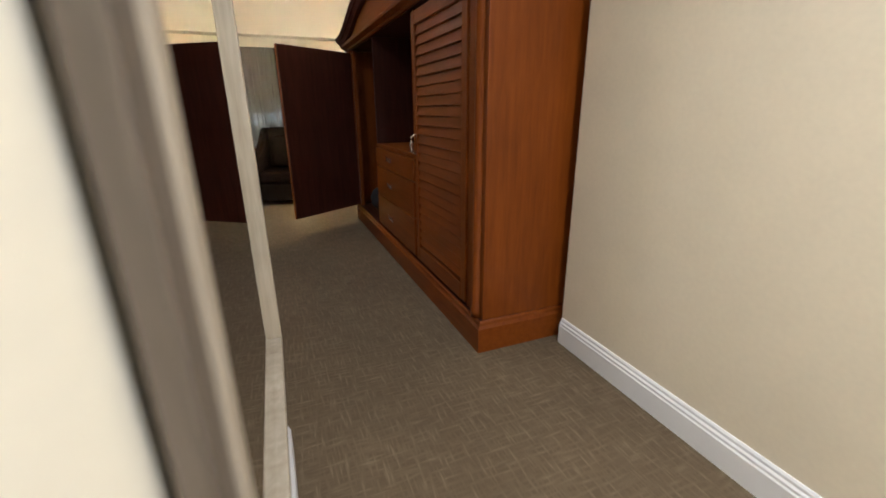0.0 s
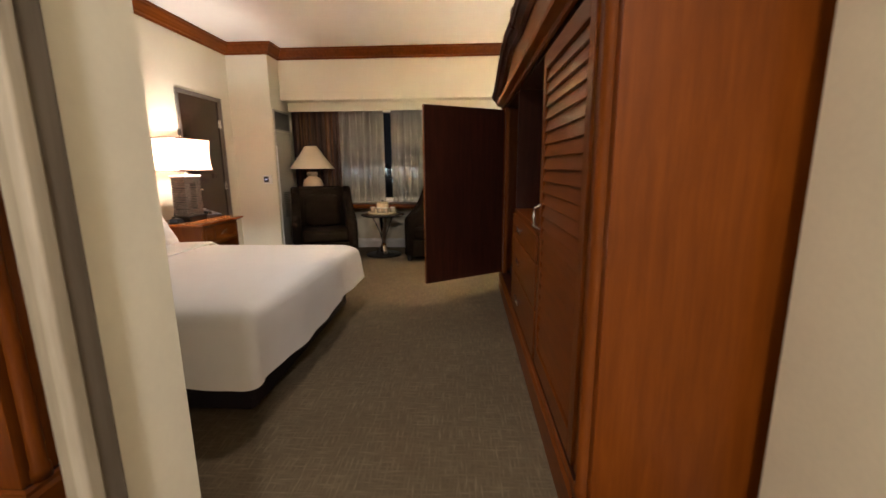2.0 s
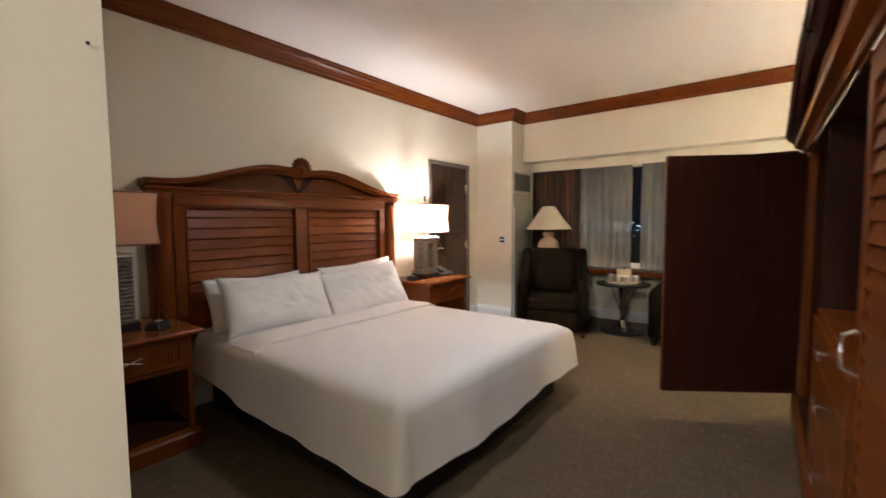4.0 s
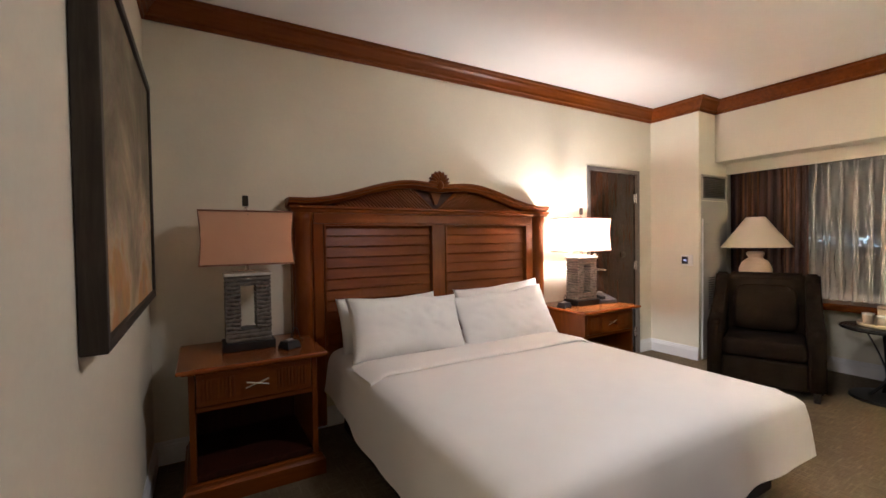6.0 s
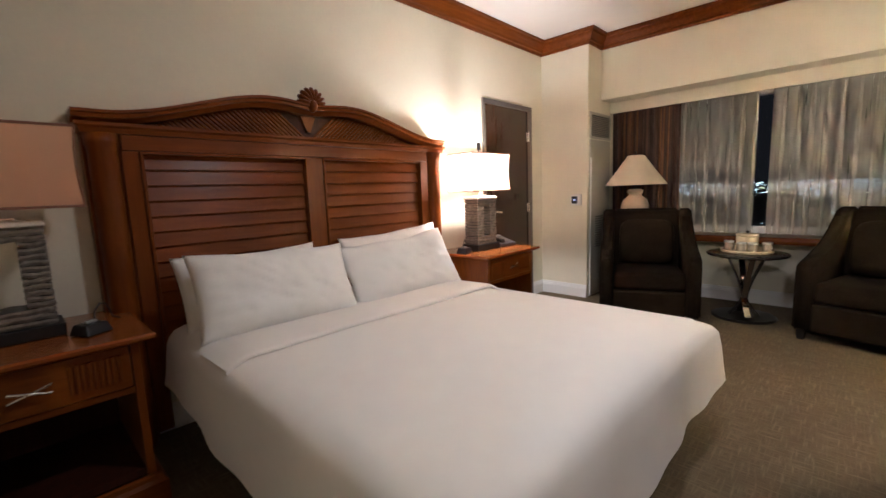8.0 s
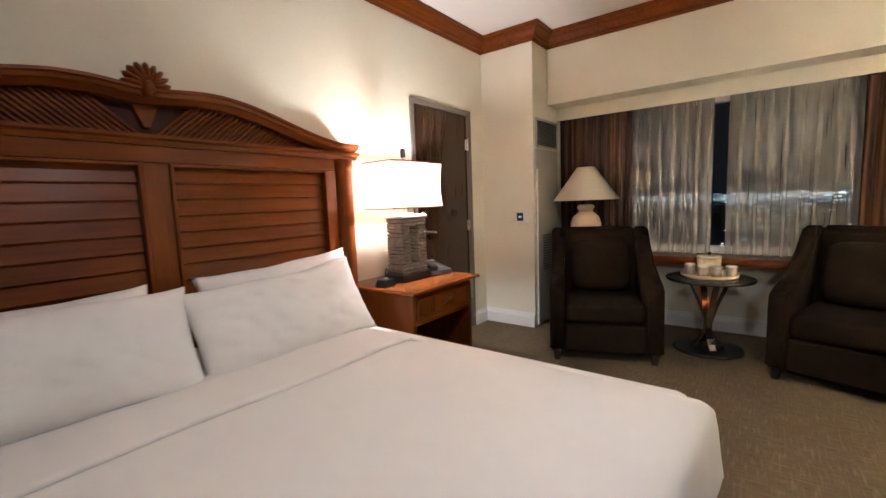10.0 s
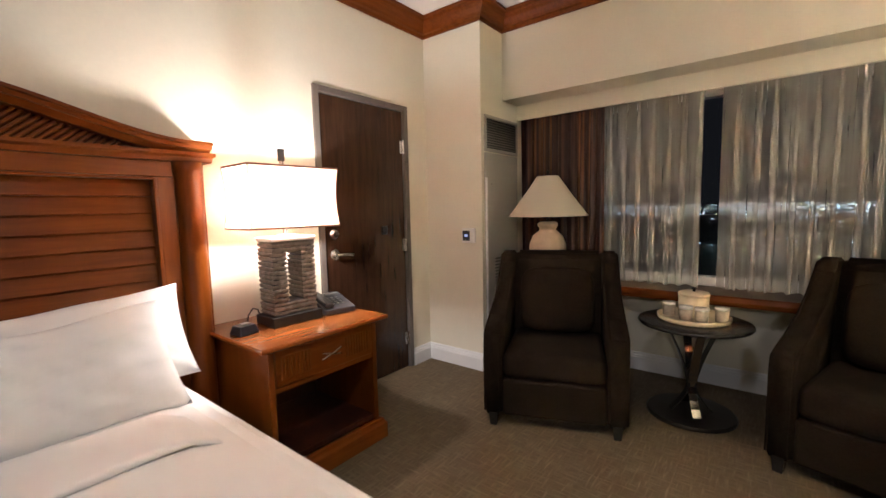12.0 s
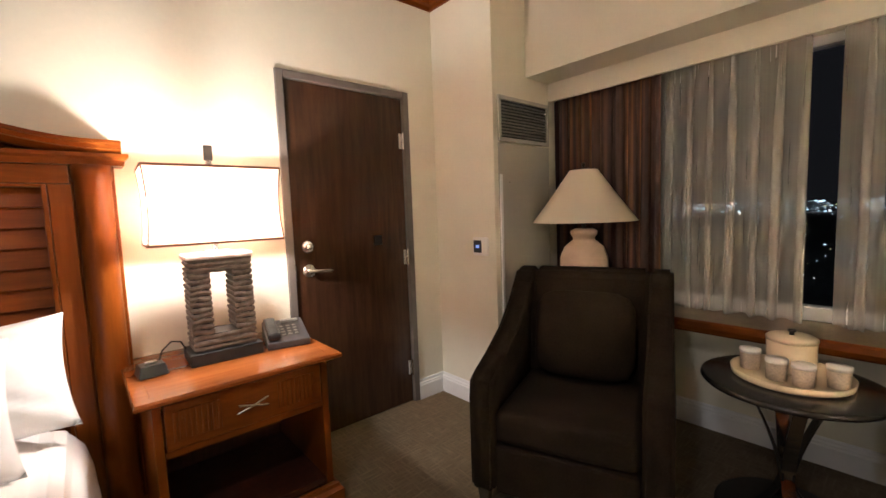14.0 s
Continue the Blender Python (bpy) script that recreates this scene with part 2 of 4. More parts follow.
def glass_material(name, color, rough=0.0):
    m, nt, p = material(name)
    p.inputs["Base Color"].default_value = (*color, 1)
    p.inputs["Roughness"].default_value, p.inputs["Transmission Weight"].default_value, p.inputs["IOR"].default_value = rough, 1.0, 1.05
    return m


pane_glass = glass_material("window_glass", (0.9, 0.93, 0.95))
cup_glass = glass_material("tumbler_glass", (0.95, 0.92, 0.88), 0.05)


def glow(name, color, strength):
    m, nt, p = material(name)
    p.inputs["Emission Color"].default_value, p.inputs["Emission Strength"].default_value = (*color, 1), strength
    return m


lamp_glow = glow("ceiling_lamp_glow", (1.0, 0.82, 0.6), 6)
screen_glow = glow("display_glow", (0.05, 0.25, 0.8), 0.9)


def make_city():
    m, nt, p = material("city_lights")
    geo = nt.nodes.new("ShaderNodeNewGeometry")
    r = ramp(nt, geo.outputs["Random Per Island"], [(0.0, (0.55, 0.85, 1.0)), (0.55, (0.65, 0.9, 1.0)), (0.80, (0.95, 0.95, 0.9)), (0.88, (1.0, 0.7, 0.3)), (1.0, (0.7, 1.0, 0.3))])
    nt.links.new(r.outputs[0], p.inputs["Emission Color"])
    p.inputs["Emission Strength"].default_value = 3.4
    return m


city_mat = make_city()
night_ground = plain("night_ground", (0.03, 0.03, 0.032), 0.9, scale=0.05, vary=0.4, bumps=0)


# ---- building helpers ----
def part(name, bm, mat, parent=None, label="", smooth=False):
    me = bpy.data.meshes.new(name)
    bmesh.ops.recalc_face_normals(bm, faces=bm.faces)
    if smooth:
        for fc in bm.faces:
            fc.smooth = True
    bm.to_mesh(me)
    bm.free()
    me.materials.append(mat)
    ob = new(name, me)
    if parent is not None:
        ob.parent = parent
    if label:
        tagged(ob, label)
    return ob


def thing(name, label, category, m=None, group="", kind=""):
    ob = new(name)
    ob.matrix_world = m or Matrix()
    ob.empty_display_size = 0.1
    return tagged(ob, label, category, group, kind)


def add_box(bm, lo, hi, bevel=0.0):
    c = [(a + b) / 2 for a, b in zip(lo, hi)]
    s = [abs(b - a) for a, b in zip(lo, hi)]
    r = bmesh.ops.create_cube(bm, size=1, matrix=Matrix.LocRotScale(c, None, s))
    if bevel > 0:
        vs = set(r["verts"])
        es = [e for e in bm.edges if e.verts[0] in vs and e.verts[1] in vs]
        bmesh.ops.bevel(bm, geom=es, offset=bevel, segments=2, affect="EDGES", profile=0.5)
    return bm


def box(lo, hi, bevel=0.0):
    return add_box(bmesh.new(), lo, hi, bevel)


def lathe(profile, steps=32, center=(0, 0, 0)):
    bm = bmesh.new()
    rings = []
    for r, z in profile:
        ring = []
        for i in range(steps):
            a = 2 * math.pi * i / steps
            ring.append(bm.verts.new((center[0] + r * math.cos(a), center[1] + r * math.sin(a), center[2] + z)))
        rings.append(ring)
    for a, b in zip(rings, rings[1:]):
        for i in range(steps):
            bm.faces.new((a[i], a[(i + 1) % steps], b[(i + 1) % steps], b[i]))
    if profile[0][0] > 1e-4:
        bm.faces.new(rings[0][::-1])
    if profile[-1][0] > 1e-4:
        bm.faces.new(rings[-1])
    bmesh.ops.remove_doubles(bm, verts=bm.verts, dist=1e-5)
    return bm


def rod(points, radius, sides=10, flat=None):
    """A tube (or a flat band of flat = (half width, half thickness)) along points."""
    bm = bmesh.new()
    rings = []
    pts = [Vector(q) for q in points]
    for i, q in enumerate(pts):
        d = (pts[min(i + 1, len(pts) - 1)] - pts[max(i - 1, 0)]).normalized()
        side = d.cross(Vector((0, 0, 1)))
        if side.length < 1e-3:
            side = Vector((0, 1, 0))
        side.normalize()
        up = side.cross(d)
        ring = []
        for k in range(sides):
            a = 2 * math.pi * (k + 0.5) / sides
            ring.append(bm.verts.new(q + side * radius * math.cos(a) + up * radius * math.sin(a)))
        rings.append(ring)
    for a, b in zip(rings, rings[1:]):
        for k in range(sides):
            bm.faces.new((a[k], a[(k + 1) % sides], b[(k + 1) % sides], b[k]))
    bm.faces.new(rings[0][::-1])
    bm.faces.new(rings[-1])
    return bm


def sweep(points, profile):
    """A profile of (offset to the right, z) swept along a level line with mitred corners."""
    bm = bmesh.new()
    pts = [Vector(q) for q in points]
    dirs = [(b - a).normalized() for a, b in zip(pts, pts[1:])]
    rings = []
    for i, q in enumerate(pts):
        d0, d1 = dirs[max(i - 1, 0)], dirs[min(i, len(dirs) - 1)]
        n0, n1 = Vector((d0.y, -d0.x)), Vector((d1.y, -d1.x))
        mit = (n0 + n1).normalized()
        mit /= mit.dot(n0)
        rings.append([bm.verts.new((q.x + mit.x * o, q.y + mit.y * o, z)) for o, z in profile])
    k = len(profile)
    for a, b in zip(rings, rings[1:]):
        for i in range(k):
            bm.faces.new((a[i], a[(i + 1) % k], b[(i + 1) % k], b[i]))
    bm.faces.new(rings[0])
    bm.faces.new(rings[-1][::-1])
    return bm


def plate(outline, x0, x1):
    """A board in the yz plane between x0 and x1 with that outline of (y, z)."""
    bm = bmesh.new()
    a = [bm.verts.new((x0, y, z)) for y, z in outline]
    b = [bm.verts.new((x1, y, z)) for y, z in outline]
    n = len(outline)
    for i in range(n):
        bm.faces.new((a[i], a[(i + 1) % n], b[(i + 1) % n], b[i]))
    bm.faces.new(a[::-1])
    bm.faces.new(b)
    return bm


def structure(name, bm, mat, label, category):
    return tagged(part(name, bm, mat), label, category, kind="structure")


def smoothstep(a, b, v):
    u = max(0.0, min(1.0, (v - a) / (b - a)))
    return u * u * (3 - 2 * u)


# ---- the shell ----
XL, XR, XN = -2.575, 1.42, 1.62      # headboard wall, entrance wall, wardrobe niche
YP, YPIL, YSOF, YW = 2.275, 7.237, 7.565, 7.98
CEIL, DOOR_L, DOOR_R, DOOR_H = 2.85, 6.126, 7.005, 2.13

structure("floor", box((-2.8, -1.2, -0.1), (1.8, 8.3, 0)), carpet, "brown woven carpet with pale cross-hatched threads", "floor")
structure("ceiling", box((-2.8, -1.2, CEIL), (1.8, 8.3, CEIL + 0.1)), ceil_paint, "plain white painted ceiling", "ceiling")

bm = box((XL - 0.12, YP - 0.12, 0), (XL, DOOR_L, CEIL))
add_box(bm, (XL - 0.12, DOOR_R, 0), (XL, YW + 0.1, CEIL))
add_box(bm, (XL - 0.12, DOOR_L, DOOR_H), (XL, DOOR_R, CEIL))
add_box(bm, (XL - 0.16, DOOR_L, 0), (XL - 0.121, DOOR_R, DOOR_H))
structure("wall_west", bm, wall_paint, "cream painted wall behind the headboard", "wall")
structure("wall_south", box((XL, YP - 0.12, 0), (-0.131, YP, CEIL)), wall_paint, "cream painted wall with the abstract painting", "wall")
structure("wall_entrance_west", box((-0.13, -1.1, 0), (-0.01, YP, CEIL)), wall_paint, "cream painted entrance wall with the mirror", "wall")
structure("wall_entrance_end", box((-0.13, -1.2, 0), (1.7, -1.101, CEIL)), wall_paint, "cream painted wall at the entrance", "wall")
structure("wall_entrance_east", box((XR, -1.1, 0), (XR + 0.25, 2.56, CEIL)), tan_paint, "tan painted entrance wall", "wall")
structure("wall_niche", box((XN, 2.561, 0), (XN + 0.1, YW + 0.2, CEIL)), wall_paint, "cream painted wall behind the wardrobe", "wall")
structure("wall_pillar", box((XL + 0.001, YPIL, 0), (-2.015, YW + 0.19, CEIL)), wall_paint, "cream boxed-out pillar beside the window", "wall")
bm = box((-2.014, YW, 0), (XN - 0.001, YW + 0.2, 0.64))
add_box(bm, (-2.014, YW + 0.02, 2.11), (XN - 0.001, YW + 0.2, 2.18))
add_box(bm, (-2.014, YW + 0.05, 0.64), (-1.95, YW + 0.2, 2.11))
add_box(bm, (1.40, YW + 0.05, 0.64), (XN - 0.001, YW + 0.2, 2.11))
structure("wall_north", bm, wall_paint, "cream painted wall below and around the window", "wall")
bm = box((-2.014, YSOF, 2.185), (XN - 0.001, YW + 0.2, CEIL - 0.001))
add_box(bm, (-2.014, 7.81, 2.062), (XN - 0.001, 7.835, 2.184))
structure("wall_soffit", bm, wall_paint, "cream boxed soffit over the curtains", "soffit")

CROWN = [(0, 2.712), (0.014, 2.712), (0.018, 2.735), (0.034, 2.742), (0.040, 2.760), (0.062, 2.790), (0.080, 2.806), (0.086, 2.822), (0.100, 2.828), (0.100, 2.849), (0, 2.849)]
structure("trim_crown", sweep([(-0.01, YP), (XL, YP), (XL, YPIL), (-2.015, YPIL), (-2.015, YSOF), (XN, YSOF), (XN, 2.56)], CROWN), cherry_y, "polished cherry crown moulding round the ceiling", "moulding")
BASE = [(0, 0), (0.020, 0), (0.020, 0.100), (0.016, 0.106), (0.016, 0.116), (0.010, 0.124), (0.010, 0.134), (0.005, 0.142), (0, 0.142)]
for number, line in enumerate((
        [(-0.01, -1.1), (-0.01, YP), (XL, YP), (XL, DOOR_L)],
        [(XL, DOOR_R), (XL, YPIL), (-2.015, YPIL)],
        [(-2.0, YW), (XN, YW), (XN, 5.85)],
        [(XR, 2.555), (XR, -1.1)])):
    structure("baseboard_%d" % (number + 1), sweep(line, BASE), trim_paint, "white moulded baseboard", "baseboard")

# ---- connecting door ----
door = thing("door_1", "dark brown glossy veneered connecting door, closed", "door", pose(0, 0, 0), kind="structure")
bm = box((XL - 0.10, DOOR_L, 0), (XL + 0.016, DOOR_L + 0.042, DOOR_H), 0.004)
add_box(bm, (XL - 0.10, DOOR_R - 0.042, 0), (XL + 0.016, DOOR_R, DOOR_H), 0.004)
add_box(bm, (XL - 0.10, DOOR_L + 0.042, DOOR_H - 0.042), (XL + 0.014, DOOR_R - 0.042, DOOR_H), 0.004)
part("door_frame", bm, frame_metal, door, "grey-brown painted metal door frame")
part("door_leaf", box((XL - 0.055, DOOR_L + 0.045, 0.006), (XL - 0.012, DOOR_R - 0.045, DOOR_H - 0.045), 0.002), door_wood, door)
for z in (0.25, 1.03, 1.81):
    part("hinge", add_box(lathe([(0.008, -0.055), (0.008, 0.055)], 10, (XL + 0.002, DOOR_R - 0.047, z)), (XL - 0.011, DOOR_R - 0.075, z - 0.05), (XL - 0.008, DOOR_R - 0.05, z + 0.05)), chrome, door, "steel hinge")
bm = lathe([(0.036, 0), (0.036, 0.006), (0.030, 0.014), (0.020, 0.022), (0.018, 0.032), (0.0, 0.034)], 24)
bm.transform(pose(XL - 0.011, 6.255, 1.155, 0, 90, 0))
part("deadbolt", bm, chrome, door, "round chrome deadbolt")
bm = lathe([(0.037, 0), (0.037, 0.006), (0.028, 0.012), (0.014, 0.018), (0.014, 0.05), (0.0, 0.052)], 24)
bm.transform(pose(XL - 0.011, 6.255, 1.015, 0, 90, 0))
handle = part("door_handle", bm, chrome, door, "chrome lever handle")
part("lever", rod([(XL + 0.034, 6.25, 1.015), (XL + 0.040, 6.28, 1.016), (XL + 0.040, 6.33, 1.012), (XL + 0.036, 6.375, 1.006)], 0.010), chrome, handle)
part("latch_plate", box((XL - 0.011, DOOR_L + 0.0455, 0.97), (XL - 0.008, DOOR_L + 0.056, 1.06)), chrome, door)
part("door_viewer", box((XL - 0.011, 6.70, 1.13), (XL + 0.004, 6.755, 1.19), 0.004), dark_metal, door, "small dark wall plate")

# ---- window ----
win = thing("window_1", "wide night window with a white frame above a stone ledge", "window", kind="structure")
bm = box((-1.95, 8.05, 0.705), (1.40, 8.13, 0.775), 0.004)
add_box(bm, (-1.95, 8.05, 2.06), (1.40, 8.13, 2.11), 0.004)
part("window_frame", bm, trim_paint, win, "white painted window frame")
for x in (-1.95, -0.80, 0.30, 1.35):
    part("mullion", box((x, 8.06, 0.776), (x + 0.05, 8.13, 2.059), 0.004), dark_metal, win, "dark metal mullion")
for a, b in ((-1.90, -0.80), (-0.75, 0.30), (0.35, 1.35)):
    ob = part("pane", box((a, 8.092, 0.776), (b, 8.098, 2.059)), pane_glass, win)
    ob.visible_shadow = False
part("window_sill", box((-2.013, 7.716, 0.672), (XN - 0.002, 8.05, 0.704), 0.004), sill_stone, win, "speckled brown stone window ledge")
part("sill_nosing", sweep([(-2.013, 7.715), (XN - 0.002, 7.715)], [(0, 0.640), (0.018, 0.640), (0.026, 0.652), (0.030, 0.672), (0.026, 0.698), (0.012, 0.706), (0, 0.706)]), cherry_x, win, "cherry wood ledge nosing")
part("sill_bracket", box((-2.013, 7.73, 0.641), (XN - 0.002, 7.979, 0.671)), wall_paint, win)


def curtain(name, x0, x1, y, z0, z1, waves, depth, mat, label):
    bm = bmesh.new()
    n = waves * 16
    rows = []
    rng = random.Random(int((x0 + 9) * 100))
    phases = [rng.uniform(-0.5, 0.5) for _ in range(waves + 2)]
    levels = [0, 0.02, 0.3, 0.7, 0.97, 1.0]
    for lv in levels:
        row = []
        for i in range(n + 1):
            u = i / n
            w = u * waves
            ph = phases[int(w)] * (1 - w % 1) + phases[int(w) + 1] * (w % 1)
            amp = depth * (0.75 + 0.25 * math.sin(5 * u + lv * 2)) * (0.8 + 0.3 * lv)
            dy = amp * math.sin(2 * math.pi * w + ph) + 0.3 * amp * math.sin(4 * math.pi * w + 2 * ph + lv)
            zz = z1 + (z0 - z1) * lv + (0.008 * math.sin(2 * math.pi * w + 1) if lv == 1.0 else 0)
            row.append(bm.verts.new((x0 + (x1 - x0) * u + 0.012 * math.sin(4 * math.pi * w + lv), y + dy, zz)))
        rows.append(row)
    for a, b in zip(rows, rows[1:]):
        for i in range(n):
            bm.faces.new((a[i], a[i + 1], b[i + 1], b[i]))
    ob = thing(name, label, "curtain", None, "window curtains")
    part("cloth", bm, mat, ob, "", True)
    part("heading_tape", box((x0 + 0.01, y - 0.008, z1 - 0.035), (x1 - 0.01, y + 0.008, z1 - 0.003), 0.002), mat, ob)
    return ob


def sheer_curtain(x0, x1, y, z0, z1, pleats, depth, seed):
    """Thin cloth: nearly flat spans between narrow pleats that stand out into the room."""
    rng = random.Random(seed)
    pitch = (x1 - x0) / pleats
    lean = [rng.uniform(-0.3, 0.3) for _ in range(pleats)]
    size = [rng.uniform(0.75, 1.15) for _ in range(pleats)]
    bm = bmesh.new()
    rows = []
    for lv in (0, 0.03, 0.12, 0.3, 0.5, 0.75, 0.97, 1.0):
        row = []
        grow = 0.55 + 0.45 * smoothstep(0, 0.4, lv)
        for k in range(pleats):
            sway = 0.014 * lean[k] * math.sin(3 * lv + k)
            for i in range(8):
                f = i / 8
                row.append((x0 + pitch * (k + f) + sway * f, y - 0.016 * math.sin(math.pi * f) * math.cos(2.3 * k + lv)))
            for i in range(14):
                f = i / 14
                out = depth * grow * size[k] * math.sin(math.pi * f)
                row.append((x0 + pitch * (k + 1) + sway + 0.019 * size[k] * grow * math.sin(2 * math.pi * f) + lean[k] * out, y - out))
        row.append((x1, y))
        zz = z1 + (z0 - z1) * lv
        rows.append([bm.verts.new((px, py, zz + (0.006 * math.sin(i * 0.9) if lv == 1.0 else 0))) for i, (px, py) in enumerate(row)])
    for a, b in zip(rows, rows[1:]):
        for i in range(len(a) - 1):
            bm.faces.new((a[i], a[i + 1], b[i + 1], b[i]))
    ob = thing("sheer_curtain", "pale translucent sheer curtain hanging in narrow pleats", "curtain", None, "window curtains")
    part("cloth", bm, sheer, ob, "", True)
    part("heading_tape", box((x0 + 0.01, y - 0.006, z1 - 0.035), (x1 - 0.01, y + 0.006, z1 - 0.003), 0.002), sheer, ob)
    return ob


sheer_curtain(-1.36, -0.64, 7.968, 0.712, 2.165, 7, 0.040, 3)
sheer_curtain(-0.525, 0.56, 7.968, 0.712, 2.165, 11, 0.040, 8)
DR = "heavy brown and gold striped drape drawn aside"
curtain("drape", -2.0, -1.285, 7.875, 0.72, 2.17, 9, 0.03, drape_cloth, DR)
curtain("drape", 0.30, 1.02, 7.875, 0.72, 2.17, 9, 0.03, drape_cloth, DR)
structure("curtain_track", box((-2.01, 7.87, 2.168), (XN - 0.01, 7.97, 2.184)), trim_paint, "white ceiling-mounted curtain track", "curtain track")

# ---- the city at night beyond the window ----
structure("ground", box((-900, 60, -60.2), (900, 2500, -60)), night_ground, "dark night ground far below", "ground")
rng = random.Random(5)
bm = bmesh.new()
for i in range(1300):
    near = rng.random()
    el = -0.2 - abs(rng.gauss(0, 0.75)) if near < 0.78 else -rng.uniform(1.0, 9.0)
    az = rng.uniform(-38, 32) if rng.random() < 0.6 else rng.gauss(2, 9)
    d = 700.0 if near < 0.78 else 420.0
    s = d * rng.uniform(0.00018, 0.00046)
    w = s * rng.choice((1, 1, 1.5, 3, 5))
    q = Vector((d * math.sin(radians(az)), d * math.cos(radians(az)), 1.3 + d * math.tan(radians(el))))
    t = Vector((math.cos(radians(az)), -math.sin(radians(az)), 0))
    vs = [bm.verts.new(q + t * (w * a) + Vector((0, 0, s * b))) for a, b in ((-1, -0.7), (1, -0.7), (1, 0.7), (-1, 0.7))]
    bm.faces.new(vs)
tagged(part("city_lights", bm, city_mat), "distant city lights glittering at night", "city lights", kind="stuff")

# ---- shared pieces: swan-neck pediment and louvres ----
def arch(u, half, low, rise):
    """Height of the curved top at u from the middle."""
    a = abs(u) / half
    return low + rise * (1 - smoothstep(0.22, 0.92, a)) - 0.018 * (1 - smoothstep(0.0, 0.2, a))


def arch_moulding(yc, half, low, rise, x_back, x_front, thick):
    """The moulded band that follows the arch."""
    bm = bmesh.new()
    prof = [(x_back, 0), (x_back, -thick), (x_front * 0.6 + x_back * 0.4, -thick), (x_front * 0.8 + x_back * 0.2, -thick * 0.62),
            (x_front * 0.9 + x_back * 0.1, -thick * 0.58), (x_front * 0.92 + x_back * 0.08, -thick * 0.3), (x_front, -thick * 0.22), (x_front, 0)]
    rings = []
    n = 64
    for i in range(n + 1):
        u = -half + 2 * half * i / n
        z = arch(u, half, low, rise)
        rings.append([bm.verts.new((x, yc + u, z + dz)) for x, dz in prof])
    k = len(prof)
    for a, b in zip(rings, rings[1:]):
        for i in range(k):
            bm.faces.new((a[i], a[(i + 1) % k], b[(i + 1) % k], b[i]))
    bm.faces.new(rings[0])
    bm.faces.new(rings[-1][::-1])
    return bm


def shell(x, y, z, r, face):
    """A carved scallop shell that faces along x by face (+1 or -1)."""
    bm = bmesh.new()
    n = 9
    for i in range(n):
        a = math.pi * (i + 0.5) / n
        ln = r * (0.95 + 0.1 * math.sin(a))
        mid = Vector((x, y + math.cos(a) * ln * 0.55, z + math.sin(a) * ln * 0.55))
        bmesh.ops.create_uvsphere(bm, u_segments=10, v_segments=6, radius=1,
                                  matrix=Matrix.Translation(mid) @ Matrix.Rotation(a, 4, "X") @ Matrix.Diagonal((r * 0.42, ln * 0.5, r * 0.15, 1)))
    bmesh.ops.create_uvsphere(bm, u_segments=12, v_segments=8, radius=1, matrix=Matrix.Translation((x + 0.01 * face, y, z - 0.01)) @ Matrix.Diagonal((r * 0.4, r * 0.3, r * 0.42, 1)))
    return bm


def louvre_slat(y0, y1, z, x, face, drop, depth=0.012):
    """One slanting slat: its lower edge stands proud towards face."""
    pts = [(x, z + drop * 0.5), (x + face * 0.004, z + drop * 0.5), (x + face * depth, z - drop * 0.46), (x + face * depth * 0.9, z - drop * 0.5), (x, z - drop * 0.5)]
    bm = bmesh.new()
    a = [bm.verts.new((px, y0, pz)) for px, pz in pts]
    b = [bm.verts.new((px, y1, pz)) for px, pz in pts]
    for i in range(5):
        bm.faces.new((a[i], a[(i + 1) % 5], b[(i + 1) % 5], b[i]))
    bm.faces.new(a[::-1])
    bm.faces.new(b)
    return bm


def twig_handle(x, y, z, face, parent, length=0.075):
    """A handle like two crossed twigs."""
    h = part("handle", rod([(x, y - 0.012, z), (x + face * 0.022, y - 0.012, z)], 0.005, 8), chrome, parent, "silver crossed-twig handle")
    part("twig", rod([(x + face * 0.022, y - length, z - 0.018), (x + face * 0.027, y, z), (x + face * 0.022, y + length, z + 0.018)], 0.0045, 8), chrome, h)
    part("twig", rod([(x + face * 0.025, y - length * 0.95, z + 0.014), (x + face * 0.03, y, z + 0.001), (x + face * 0.025, y + length * 0.95, z - 0.014)], 0.0045, 8), chrome, h)
    return h


# ---- headboard ----
HB = 4.247
hb = thing("headboard", "carved cherry headboard with louvred panels and a shell crest", "headboard")
XB, XF = XL + 0.004, -2.470
for y in (3.165, 5.328):
    part("post", lathe([(0.066, 0.0), (0.066, 0.05), (0.060, 0.06), (0.060, 1.50), (0.066, 1.51), (0.068, 1.566)], 24, (XF - 0.012, y, 0)), cherry_z, hb, "", True)
    part("side_board", box((XB, y - 0.072, 0.02), (XF - 0.012, y + 0.072, 1.566), 0.003), cherry_z, hb)
for y0, y1 in ((3.232, 3.304), (4.193, 4.301), (5.190, 5.262)):
    part("stile", box((XB, y0, 0.05), (XF, y1, 1.491), 0.004), cherry_z, hb)
